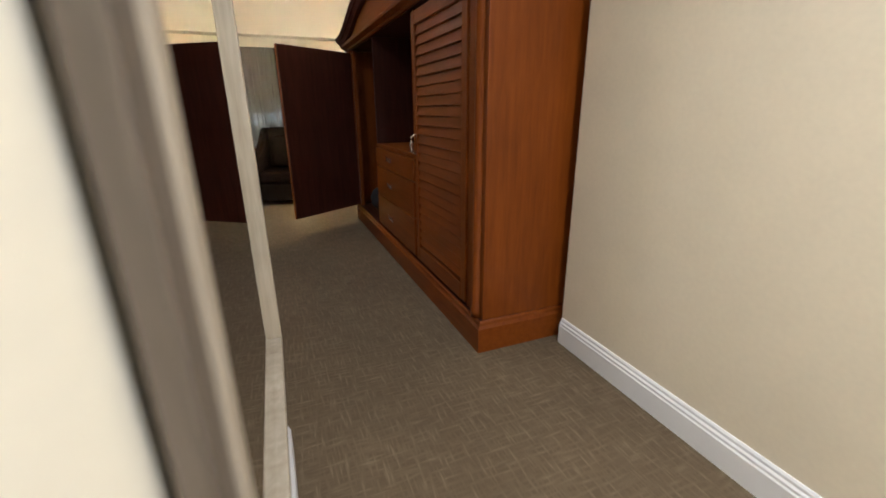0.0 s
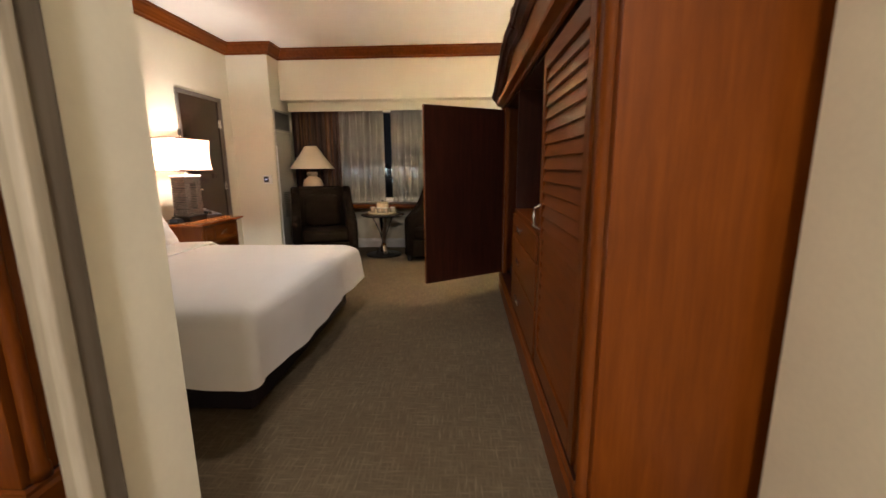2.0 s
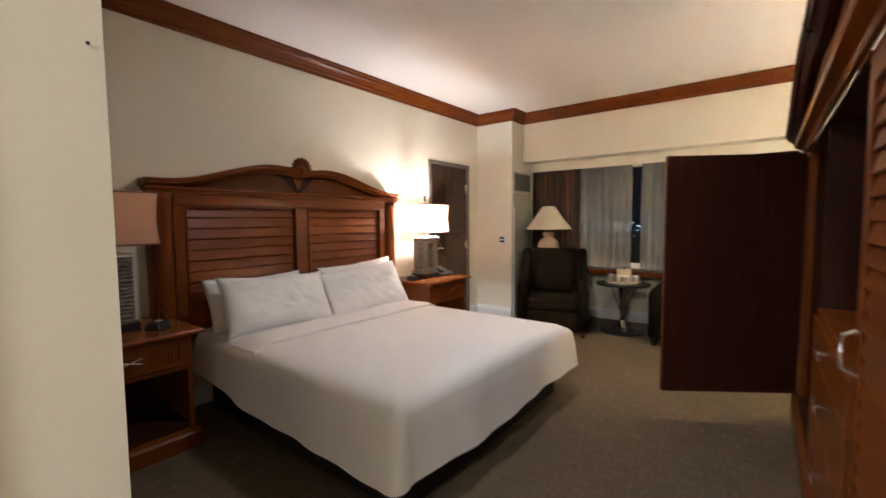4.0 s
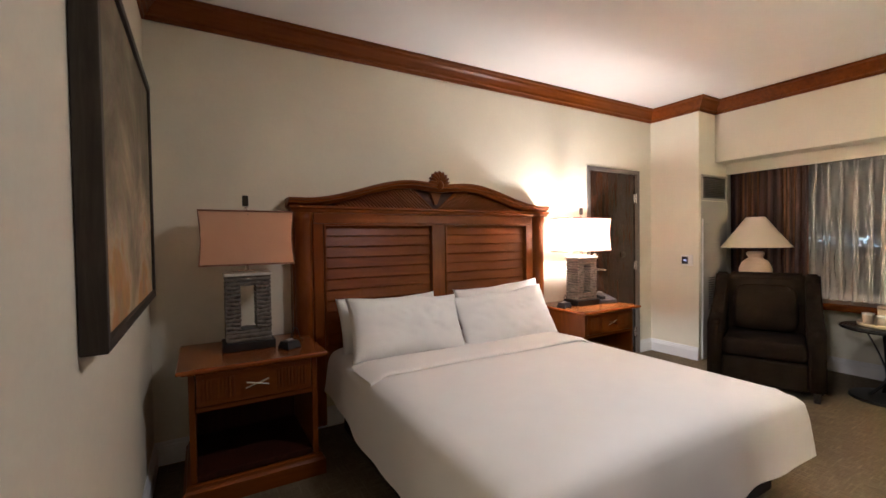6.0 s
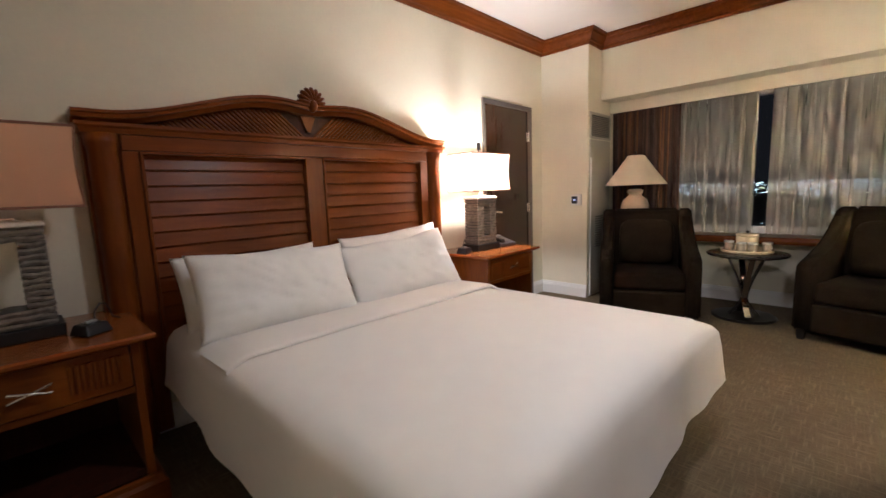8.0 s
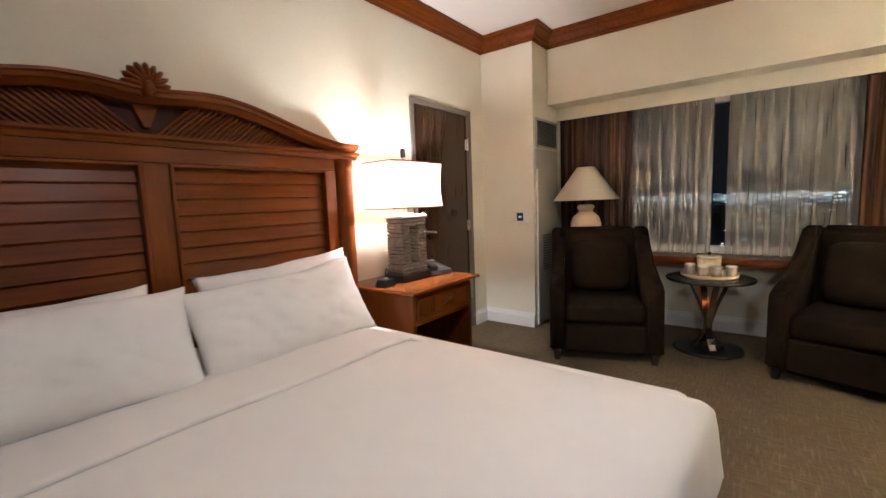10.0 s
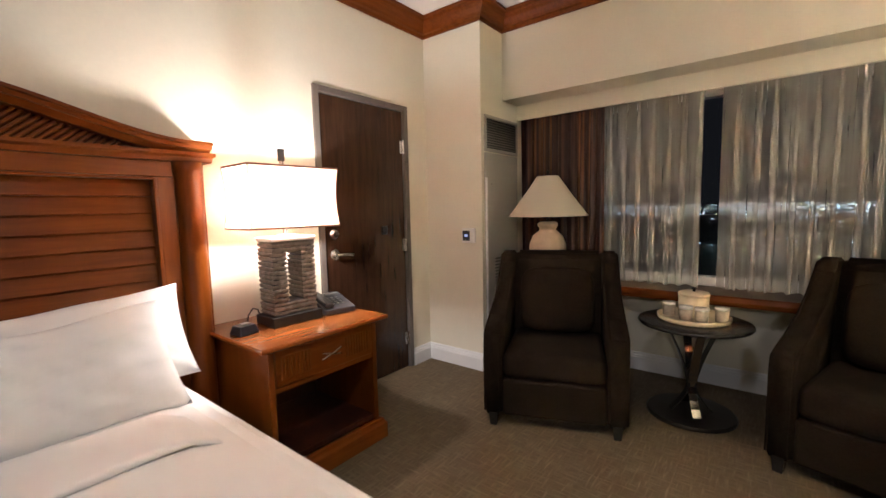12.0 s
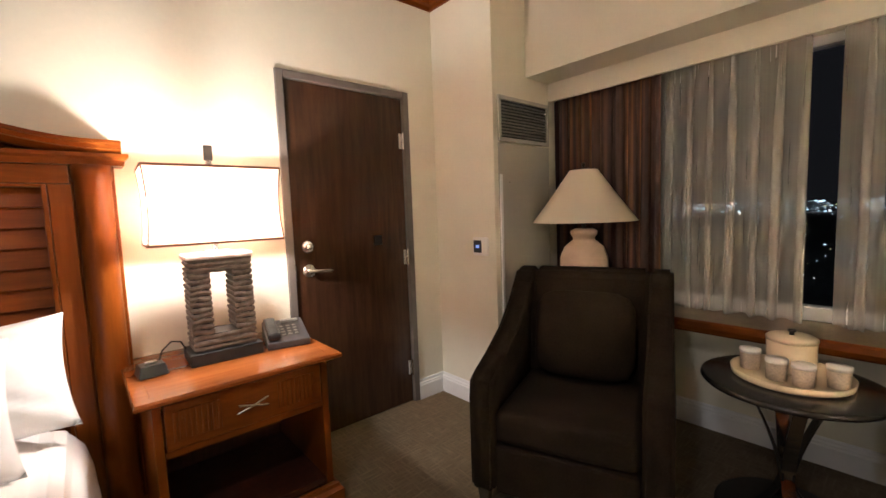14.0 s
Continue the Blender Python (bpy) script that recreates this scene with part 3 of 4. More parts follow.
for y0, y1 in ((3.305, 4.192), (4.302, 5.189)):
    part("panel_back", box((XB, y0, 0.30), (XB + 0.02, y1, 1.50)), cherry_y, hb)
    part("bead", sweep([(XF - 0.03, y0), (XF - 0.03, y1)], [(0, 1.478), (0.036, 1.478), (0.036, 1.490), (0, 1.490)]), cherry_y, hb)
    for y in (y0 + 0.008, y1 - 0.008):
        part("bead", box((XB + 0.02, y - 0.008, 0.30), (XF + 0.008, y + 0.008, 1.49), 0.003), cherry_z, hb)
    z = 1.443
    while z > 0.52:
        part("slat", louvre_slat(y0 + 0.017, y1 - 0.017, z, XB + 0.054, 1, 0.082, 0.022), cherry_y, hb)
        z -= 0.0785
part("rail", box((XB, 3.238, 1.492), (XF + 0.004, 5.256, 1.566), 0.003), cherry_y, hb)
part("beam", sweep([(XB, 5.405), (XF - 0.02, 5.405), (XF - 0.02, 3.12), (XB, 3.12)], [(-0.0, 1.567), (-0.030, 1.567), (-0.034, 1.59), (-0.046, 1.60), (-0.046, 1.615), (0, 1.615)]), cherry_y, hb)
part("beam_core", box((XB, 3.121, 1.568), (XF - 0.019, 5.404, 1.614)), cherry_y, hb)
LOW, RISE, HALF = 1.665, 0.165, 1.182
part("arch_moulding", arch_moulding(HB, HALF, LOW, RISE, XB, XF + 0.055, 0.058), cherry_y, hb, "", False)
n = 48
outline = [(HB - HALF + 0.06 + (2 * HALF - 0.12) * i / n, arch(-HALF + 0.06 + (2 * HALF - 0.12) * i / n, HALF, LOW, RISE) - 0.05) for i in range(n + 1)]
# Backing in dark wood paints the shade between the lattice sticks.
part("pediment_back", plate(outline + [(HB + HALF - 0.06, 1.612), (HB - HALF + 0.06, 1.612)], XB, XB + 0.03), dark_shaded_wood, hb)
for sgn in (-1, 1):
    u = 0.03
    while u < 1.0:
        top = 0.0
        while top < 0.2 and 1.616 + top < arch(u + top * 1.15, HALF, LOW, RISE) - 0.062:
            top += 0.005
        if top > 0.02:
            part("lattice_stick", rod([(XB + 0.042, HB + sgn * u, 1.616), (XB + 0.042, HB + sgn * (u + top * 1.15), 1.616 + top)], 0.009, 6), cherry_y, hb)
        u += 0.031
part("crest_drop", plate([(HB - 0.065, 1.785), (HB + 0.065, 1.785), (HB + 0.012, 1.655), (HB - 0.012, 1.655)], XB + 0.031, XB + 0.055), cherry_z, hb)
part("shell_crest", shell(XF + 0.03, HB - 0.01, 1.815, 0.098, 1), cherry_y, hb, "carved scallop shell crest", True)

# ---- bed ----
bed = thing("bed", "made king bed with smooth white sheets on a dark base", "bed")
part("base", box((-2.40, 3.40, 0.02), (-0.50, 5.13, 0.26), 0.02), bed_base_cloth, bed, "dark fabric box base")
part("mattress", box((-2.42, 3.345, 0.262), (-0.44, 5.185, 0.56), 0.05), linen, bed)


def bedspread():
    x0, x1, y0, y1 = -2.40, -0.425, 3.305, 5.225
    bm = bmesh.new()
    per = []
    N = 40
    rad = 0.06
    # open line round the foot: head end of one side, foot, head end of the other side
    for i in range(N):
        per.append((x0 + (x1 - rad - x0) * i / N, y0, (0, -1)))
    for i in range(9):
        a = -math.pi / 2 + math.pi / 2 * i / 8
        per.append((x1 - rad + rad * math.cos(a), y0 + rad + rad * math.sin(a), (math.cos(a), math.sin(a))))
    for i in range(1, N):
        per.append((x1, y0 + rad + (y1 - y0 - 2 * rad) * i / N, (1, 0)))
    for i in range(9):
        a = math.pi / 2 * i / 8
        per.append((x1 - rad + rad * math.cos(a), y1 - rad + rad * math.sin(a), (math.cos(a), math.sin(a))))
    for i in range(1, N + 1):
        per.append((x1 - rad - (x1 - rad - x0) * i / N, y1, (0, 1)))
    levels = [(-0.30, 0.615), (-0.16, 0.613), (-0.08, 0.606), (-0.035, 0.590), (-0.008, 0.560), (0.004, 0.52), (0.010, 0.42), (0.018, 0.30), (0.026, 0.212)]
    rows = []
    for k, (o, z) in enumerate(levels):
        row = []
        for i, (x, y, nrm) in enumerate(per):
            s = i * 0.05
            low = max(0, k - 4) / 4
            corner = 1.0 if nrm[0] * nrm[1] != 0 else 0.0
            wob = 0.009 * low * (math.sin(s * 4.3) + 0.7 * math.sin(s * 9.1 + 1) + 0.6 * math.sin(s * 17.0 + 2)) + 0.006 * low * corner
            zz = z + 0.010 * low * math.sin(s * 5.7)
            if k >= 6 and nrm[1] != 0 and nrm[0] == 0:
                zz += 0.11 * smoothstep(-1.2, -2.4, x) * (k - 5) / 3
            if k >= 6 and nrm[0] > 0:
                zz += 0.045 * smoothstep(3.6, 5.1, y) * (k - 5) / 3
            if 0 < k <= 2:
                zz += 0.004 * noise.noise(Vector((x * 3, y * 3, 1)))
            if o < -0.05:
                px, py = min(x, x1 + o), max(y0 - o, min(y1 + o, y))
            else:
                px, py = x + nrm[0] * (o + wob), y + nrm[1] * (o + wob)
            side = smoothstep(4.3, 5.2, py)
            py -= 0.15 * side * (1 - smoothstep(1.5, 7.0, k))
            zz -= 0.02 * side * (1 - abs(k - 3) / 3 if k < 6 else 0)
            px += 0.055 * (py - y0) / (y1 - y0) * smoothstep(-1.6, -0.6, px)
            row.append(bm.verts.new((px, py, zz)))
        rows.append(row)
    for a, b in zip(rows, rows[1:]):
        for i in range(len(per) - 1):
            bm.faces.new((a[i], a[i + 1], b[i + 1], b[i]))
    loop = []
    for v in rows[0]:
        if not loop or (v.co - loop[-1].co).length > 0.002:
            loop.append(v)
    bm.faces.new(loop)
    bmesh.ops.remove_doubles(bm, verts=bm.verts, dist=0.004)
    bmesh.ops.dissolve_degenerate(bm, dist=0.004, edges=bm.edges)
    return bm


ob = part("bedspread", bedspread(), linen, bed, "smooth white top sheet hanging over the foot", True)


def sheet_fold():
    bm = bmesh.new()
    prof = [(-1.92, 0.619), (-1.90, 0.629), (-1.66, 0.636), (-1.625, 0.637), (-1.606, 0.633), (-1.600, 0.625), (-1.606, 0.616), (-1.62, 0.612)]
    rings = []
    for i in range(41):
        v = -1 + 2 * i / 40
        y = 4.175 + v * 0.85
        drop = 0.045 * smoothstep(0.86, 1.0, abs(v)) ** 2
        rings.append([bm.verts.new((x + 0.02 * v + 0.006 * math.sin(6 * v), y, z - drop)) for x, z in prof])
    for a, b in zip(rings, rings[1:]):
        for i in range(len(prof) - 1):
            bm.faces.new((a[i], a[i + 1], b[i + 1], b[i]))
    return bm


part("sheet_fold", sheet_fold(), linen, bed, "turned-down fold of the top sheet", True)


def pillow(label, y, width, x, z, lean, roll=0.0, height=0.46, thick=0.085, seed=1):
    bm = bmesh.new()
    nu, nv = 40, 26
    rows = {}
    for side in (1, -1):
        for i in range(nu + 1):
            for j in range(nv + 1):
                u, v = -1 + 2 * i / nu, -1 + 2 * j / nv
                t = thick * (max(0, 1 - abs(u) ** 3.2) ** 0.6) * (max(0, 1 - abs(v) ** 3.2) ** 0.6)
                t *= 1 + 0.22 * noise.noise(Vector((u * 2.2 + seed, v * 2.2, side))) + 0.12 * noise.noise(Vector((u * 6 + v * 5 + seed, v * 3 - u * 2, side))) + 0.07 * noise.noise(Vector((u * 11 - v * 4, v * 9 + u * 3 + seed, side)))
                py = u * width / 2 * (1 - 0.05 * (1 - v * v))
                pz = v * height / 2 * (1 - 0.10 * (1 - u * u)) + 0.012 * noise.noise(Vector((u * 2 + seed * 3, v, 5)))
                edge = abs(u) == 1 or abs(v) == 1
                key = (i, j, 0 if edge else side)
                if key not in rows:
                    rows[key] = bm.verts.new((side * t, py, pz))
    def at(i, j, side):
        return rows.get((i, j, 0)) or rows[(i, j, side)]
    for side in (1, -1):
        for i in range(nu):
            for j in range(nv):
                vs = [at(i, j, side), at(i + 1, j, side), at(i + 1, j + 1, side), at(i, j + 1, side)]
                bm.faces.new(vs)
    bm.transform(pose(x, y, z, roll, lean, 0))
    return tagged(part("pillow", bm, pillow_cloth, None, "", True), label, "pillow", "bed pillows")


pillow("plump white pillow leaning against the headboard", 3.74, 0.78, -2.29, 0.745, -20, 0, seed=1)
pillow("white pillow propped in front of another pillow", 3.77, 0.84, -2.07, 0.778, -27, -2.5, height=0.44, thick=0.10, seed=4)
pillow("plump white pillow leaning against the headboard", 4.76, 0.90, -2.29, 0.785, -20, 3, height=0.42, seed=7)
pillow("white pillow propped in front of another pillow", 4.62, 0.92, -2.07, 0.755, -27, 3.2, height=0.44, thick=0.10, seed=9)

# ---- nightstands ----
def nightstand():
    ob = thing("nightstand", "cherry nightstand with one drawer above an open shelf", "nightstand", group="bedside nightstands")
    yl, yr, xf, xb = -0.325, 0.325, 0.595, 0.02     # origin on the floor at the wall
    bm = sweep([(xb, yr), (xf, yr), (xf, yl), (xb, yl)], [(0.0, 0.690), (-0.022, 0.690), (-0.036, 0.700), (-0.050, 0.704), (-0.052, 0.716), (-0.046, 0.724), (0.0, 0.724)])
    add_box(bm, (xb, yl + 0.0005, 0.690), (xf - 0.0005, yr - 0.0005, 0.7238))
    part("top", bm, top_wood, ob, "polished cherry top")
    for y0, y1 in ((yl, yl + 0.03), (yr - 0.03, yr)):
        part("side_panel", box((xb, y0, 0.12), (xf, y1, 0.689), 0.003), cherry_z, ob)
    # Open shelf takes the darkened wood, recess shade included in its colour.
    part("back_panel", box((xb, yl + 0.031, 0.12), (xb + 0.015, yr - 0.031, 0.689)), dark_shaded_wood, ob)
    part("shelf", box((xb + 0.016, yl + 0.031, 0.121), (xf - 0.01, yr - 0.031, 0.150)), dark_shaded_wood, ob)
    part("divider", box((xb + 0.016, yl + 0.031, 0.485), (xf - 0.004, yr - 0.031, 0.510)), cherry_y, ob)
    drawer = part("drawer", box((xb + 0.03, yl + 0.035, 0.514), (xf + 0.006, yr - 0.035, 0.684), 0.004), cherry_y, ob)
    for k in range(9):
        for y0 in (yl + 0.06, yr - 0.06 - 9 * 0.018):
            y = y0 + 0.018 * k
            part("flute", box((xf + 0.006, y, 0.545), (xf + 0.012, y + 0.011, 0.655), 0.002), cherry_z, drawer)
    twig_handle(xf + 0.006, 0.0, 0.60, 1, drawer, 0.058)
    part("plinth", sweep([(xb, yr), (xf, yr), (xf, yl), (xb, yl)], [(0, 0), (-0.034, 0), (-0.034, 0.085), (-0.022, 0.10), (-0.018, 0.115), (-0.006, 0.12), (0, 0.12)]), cherry_y, ob)
    return ob


ns = nightstand()
ns.matrix_world = pose(XL, 5.728, 0)
copy_thing(ns, pose(XL, 2.800, 0))


# ---- stacked-stone bedside lamps ----
def ring_layer(y0, y1, x0, x1, z0, z1, seed):
    bm = bmesh.new()
    rng = random.Random(seed)
    pts = []
    for k in range(7):
        pts.append((x1, y0 + (y1 - y0) * k / 6))
    for k in range(1, 4):
        pts.append((x1 + (x0 - x1) * k / 4, y1))
    for k in range(7):
        pts.append((x0, y1 + (y0 - y1) * k / 6))
    for k in range(1, 4):
        pts.append((x0 + (x1 - x0) * k / 4, y0))
    cx, cy = (x0 + x1) / 2, (y0 + y1) / 2
    rings = [[], [], []]
    for x, y in pts:
        g = rng.uniform(-0.0015, 0.0025)
        s = Vector((x - cx, y - cy)).normalized()
        dz = 0.0028 * math.sin(y * 70 + seed * 1.7) + rng.uniform(-0.001, 0.001)
        for ring, inset, z in zip(rings, (0.008, 0.0, 0.0015), (z0, z0 + 0.55 * (z1 - z0), z1)):
            ring.append(bm.verts.new((x + s.x * (g - inset), y + s.y * (g - inset), z + dz)))
    n = len(pts)
    for lo, hi in zip(rings, rings[1:]):
        for i in range(n):
            bm.faces.new((lo[i], lo[(i + 1) % n], hi[(i + 1) % n], hi[i]))
    bm.faces.new(rings[0][::-1])
    bm.faces.new(rings[2])
    return bm


def stone_lamp():
    ob = thing("table_lamp", "bedside lamp of stacked slate with a rectangular cloth shade", "lamp", group="bedside lamps")
    part("base_plate", box((-0.095, -0.143, 0), (0.095, 0.143, 0.05), 0.004), black_lacquer, ob, "black wooden base block")
    z, k = 0.051, 0
    while z < 0.435:
        h = 0.0205
        if 0.125 < z + h / 2 < 0.385:
            part("stone_layer", ring_layer(-0.125, -0.042, -0.075, 0.075, z, z + h, 3 * k), stone_light, ob)
            part("stone_layer", ring_layer(0.042, 0.125, -0.075, 0.075, z, z + h, 3 * k + 1), stone_light, ob)
        else:
            part("stone_layer", ring_layer(-0.125, 0.125, -0.075, 0.075, z, z + h, 3 * k + 2), stone_light, ob)
        z += 0.0238
        k += 1
    # Black filling puts the shade of the gaps between layers into colour.
    dark_gap_core = box((-0.062, -0.115, 0.0505), (0.062, -0.050, 0.44))
    add_box(dark_gap_core, (-0.062, 0.050, 0.0505), (0.062, 0.115, 0.44))
    add_box(dark_gap_core, (-0.062, -0.0499, 0.0505), (0.062, 0.0499, 0.12))
    add_box(dark_gap_core, (-0.062, -0.0499, 0.392), (0.062, 0.0499, 0.44))
    part("dark_gap_core", dark_gap_core, black_plastic, ob)
    part("cap", box((-0.085, -0.13, 0.441), (0.085, 0.13, 0.462), 0.006), stone_cap, ob, "pale stone cap")
    part("neck", add_box(lathe([(0.012, 0.462), (0.012, 0.86)], 12), (-0.03, -0.05, 0.4625), (0.03, 0.05, 0.475), 0.004), chrome, ob)
    hx, hy, z0, z1 = 0.140, 0.251, 0.512, 0.822
    bm = bmesh.new()
    rows = []
    for j in range(9):
        v = j / 8
        pinch = 1 - 0.075 * math.sin(math.pi * v)
        row = []
        for cx, cy, nx, ny in ((1, -1, 0, 1), (1, 1, -1, 0), (-1, 1, 0, -1), (-1, -1, 1, 0)):
            for s in range(8):
                a = s / 8
                x, y = hx * (cx + 2 * nx * a), hy * (cy + 2 * ny * a)
                row.append(bm.verts.new((x * pinch, y * (1 - 0.04 * math.sin(math.pi * v)), z0 + (z1 - z0) * v)))
        rows.append(row)
    for a, b in zip(rows, rows[1:]):
        for i in range(32):
            bm.faces.new((a[i], a[(i + 1) % 32], b[(i + 1) % 32], b[i]))
    part("shade", bm, shade_cloth, ob, "concave rectangular peach cloth shade")
    for z in (z0, z1):
        bm = bmesh.new()
        for lo, hi in (((hx - 0.003, -hy, z - 0.005), (hx + 0.003, hy, z + 0.005)), ((-hx - 0.003, -hy, z - 0.005), (-hx + 0.003, hy, z + 0.005)),
                       ((-hx + 0.003, hy - 0.003, z - 0.005), (hx - 0.003, hy + 0.003, z + 0.005)), ((-hx + 0.003, -hy - 0.003, z - 0.005), (hx - 0.003, -hy + 0.003, z + 0.005))):
            add_box(bm, lo, hi)
        part("shade_trim", bm, trim_cloth, ob, "binding of the shade, darkened as against the glow")
    for sx in (-1, 1):
        for sy in (-1, 1):
            pts = [(sx * (hx + 0.001) * (1 - 0.075 * math.sin(math.pi * v / 8)), sy * (hy + 0.001) * (1 - 0.04 * math.sin(math.pi * v / 8)), z0 + (z1 - z0) * v / 8) for v in range(9)]
            part("shade_corner", rod(pts, 0.003, 6), trim_cloth, ob)
    bm = rod([(-hx, 0, z1 - 0.02), (hx, 0, z1 - 0.02)], 0.003, 6)
    part("spider", bm, chrome, ob)
    part("finial", box((-0.009, -0.017, 0.86), (0.009, 0.017, 0.925), 0.003), dark_metal, ob, "flat dark metal finial")
    part("bulb", lathe([(0.0, 0.60), (0.014, 0.602), (0.016, 0.63), (0.0, 0.632)], 12, (0.02, 0, 0)), white_plastic, ob)
    return ob


lamp = stone_lamp()
lamp.matrix_world = pose(-2.29, 5.715, 0.7245, 0, 0, -2)
tagged(copy_thing(lamp, pose(-2.29, 2.79, 0.7245)), "unlit bedside lamp of stacked slate with a peach cloth shade")
tagged(lamp, "lit bedside lamp of stacked slate with a glowing cloth shade")

# ---- phone, charging docks ----
phone = thing("telephone", "grey desk telephone with keypad on the nightstand", "telephone", pose(-2.29, 5.99, 0.7245, 0, 0, -12) @ Matrix.Diagonal((1.12, 1.12, 1.12, 1)))
bm = box((-0.10, -0.085, 0), (0.11, 0.085, 0.03), 0.006)
for v in bm.verts:
    if v.co.z > 0.015 and v.co.x < 0:
        v.co.z += 0.045
part("body", bm, phone_grey, phone)
bm = box((-0.095, -0.080, 0.045), (0.105, -0.030, 0.075), 0.012)
for v in bm.verts:
    v.co.z += -0.16 * (v.co.x - 0.0) + 0.005
part("handset", bm, black_plastic, phone, "dark handset lying on its cradle")
for i in range(4):
    for j in range(3):
        x, y = -0.03 + 0.026 * i, -0.012 + 0.026 * j
        z = 0.030 + 0.045 * max(0, min(1, (0.09 - x) / 0.20)) * 0.98
        part("key", box((x - 0.008, y - 0.008, z - 0.004), (x + 0.008, y + 0.008, z + 0.005), 0.002), phone_key, phone)
part("display_card", box((-0.085, -0.01, 0.068), (-0.055, 0.065, 0.0785), 0.002), phone_key, phone)


def dock(m):
    ob = thing("charging_dock", "small black charging dock with a looped cable", "charging dock", m, group="charging docks")
    bm = box((-0.05, -0.05, 0), (0.05, 0.05, 0.045), 0.006)
    for v in bm.verts:
        if v.co.z > 0.02:
            v.co.x *= 0.75
            v.co.y *= 0.85
    part("body", bm, black_plastic, ob)
    part("clip", box((-0.012, -0.02, 0.0455), (0.012, 0.02, 0.054), 0.002), phone_key, ob)
    part("cable", rod([(-0.02, 0.03, 0.035), (-0.04, 0.05, 0.075), (-0.06, 0.09, 0.10), (-0.08, 0.13, 0.085), (-0.09, 0.16, 0.02), (-0.09, 0.19, 0.006)], 0.0035, 8), black_plastic, ob)
    return ob


dock(pose(-2.25, 5.44, 0.7245, 0, 0, 6))
dock(pose(-2.13, 3.00, 0.7245, 0, 0, 30))

# ---- painting ----
pic = thing("painting", "large abstract ochre and grey painting in a dark frame", "painting")
x0, x1, z0, z1 = -2.185, -0.835, 1.085, 2.19
y0, y1 = YP + 0.002, YP + 0.062
for lo, hi in (((x0, y0, z0), (x0 + 0.035, y1, z1)), ((x1 - 0.035, y0, z0), (x1, y1, z1)),
               ((x0 + 0.035, y0, z0), (x1 - 0.035, y1, z0 + 0.035)), ((x0 + 0.035, y0, z1 - 0.035), (x1 - 0.035, y1, z1))):
    part("frame_side", box(lo, hi, 0.003), pic_frame, pic)
part("canvas", box((x0 + 0.036, y0, z0 + 0.036), (x1 - 0.036, y1 - 0.012, z1 - 0.036)), paint_canvas, pic, "textured abstract canvas")

# ---- mirror ----
mir = thing("wall_mirror", "tall wall mirror in a pale wooden frame", "mirror")
a0, a1, b0, b1 = 1.12, 2.06, 0.578, 2.30
xm = -0.009
part("glass", box((xm, a0 + 0.066, b0 + 0.066), (xm + 0.006, a1 - 0.066, b1 - 0.066)), mirror_glass, mir, "silvered mirror glass")
for (lo, hi) in (((a0, b0), (a0 + 0.042, b1)), ((a1 - 0.042, b0), (a1, b1)), ((a0 + 0.042, b0), (a1 - 0.042, b0 + 0.042)), ((a0 + 0.042, b1 - 0.042), (a1 - 0.042, b1))):
    part("frame_side", box((xm, lo[0], lo[1]), (xm + 0.020, hi[0], hi[1]), 0.004), mirror_frame_in, mir)
i0, i1, j0, j1 = a0 + 0.042, a1 - 0.042, b0 + 0.042, b1 - 0.042
for (lo, hi) in (((i0, j0), (i0 + 0.026, j1)), ((i1 - 0.026, j0), (i1, j1)), ((i0 + 0.026, j0), (i1 - 0.026, j0 + 0.026)), ((i0 + 0.026, j1 - 0.026), (i1 - 0.026, j1))):
    part("inner_frame", box((xm, lo[0], lo[1]), (xm + 0.026, hi[0], hi[1]), 0.004), mirror_frame_mat, mir, "pale inner moulding")

mir.matrix_world = pose(-0.001, a0, 0, 0, 0, -0.6) @ pose(0.009, -a0, 0)

# ---- wardrobe ----
wr = thing("wardrobe", "large cherry wardrobe with louvred doors, drawers and curved pediment", "wardrobe")
WX, WB, W0, W1 = 0.965, 1.60, 2.64, 5.79
DZ0, DZ1 = 0.195, 1.775
part("plinth", sweep([(WB, W0), (WX, W0), (WX, W1), (WB, W1)], [(0, 0), (-0.020, 0), (-0.020, 0.135), (-0.010, 0.150), (-0.008, 0.165), (0, 0.175)]), cherry_y, wr)
part("bottom", box((WX + 0.001, W0 + 0.001, 0.15), (WB, W1 - 0.001, 0.174)), dark_shaded_wood, wr)
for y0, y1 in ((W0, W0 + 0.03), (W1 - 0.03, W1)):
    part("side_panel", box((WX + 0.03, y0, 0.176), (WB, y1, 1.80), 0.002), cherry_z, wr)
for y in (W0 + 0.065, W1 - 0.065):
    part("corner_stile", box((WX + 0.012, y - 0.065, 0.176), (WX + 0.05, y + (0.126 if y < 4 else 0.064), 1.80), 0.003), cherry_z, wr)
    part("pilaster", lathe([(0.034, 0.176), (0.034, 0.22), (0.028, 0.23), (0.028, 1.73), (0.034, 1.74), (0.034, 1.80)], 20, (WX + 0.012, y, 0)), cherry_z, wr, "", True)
# Partitions are darkened as well: the niche's shadow is put into their wood.
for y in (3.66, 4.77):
    part("partition", box((WX + 0.02, y - 0.012, 0.176), (WB - 0.02, y + 0.012, 1.80)), dark_shaded_wood, wr)
part("back_panel", box((WB - 0.018, W0 + 0.031, 0.176), (WB, W1 - 0.031, 1.80)), dark_shaded_wood, wr)
part("top_panel", box((WX + 0.02, W0 + 0.031, 1.801), (WB, W1 - 0.031, 1.83)), dark_shaded_wood, wr)
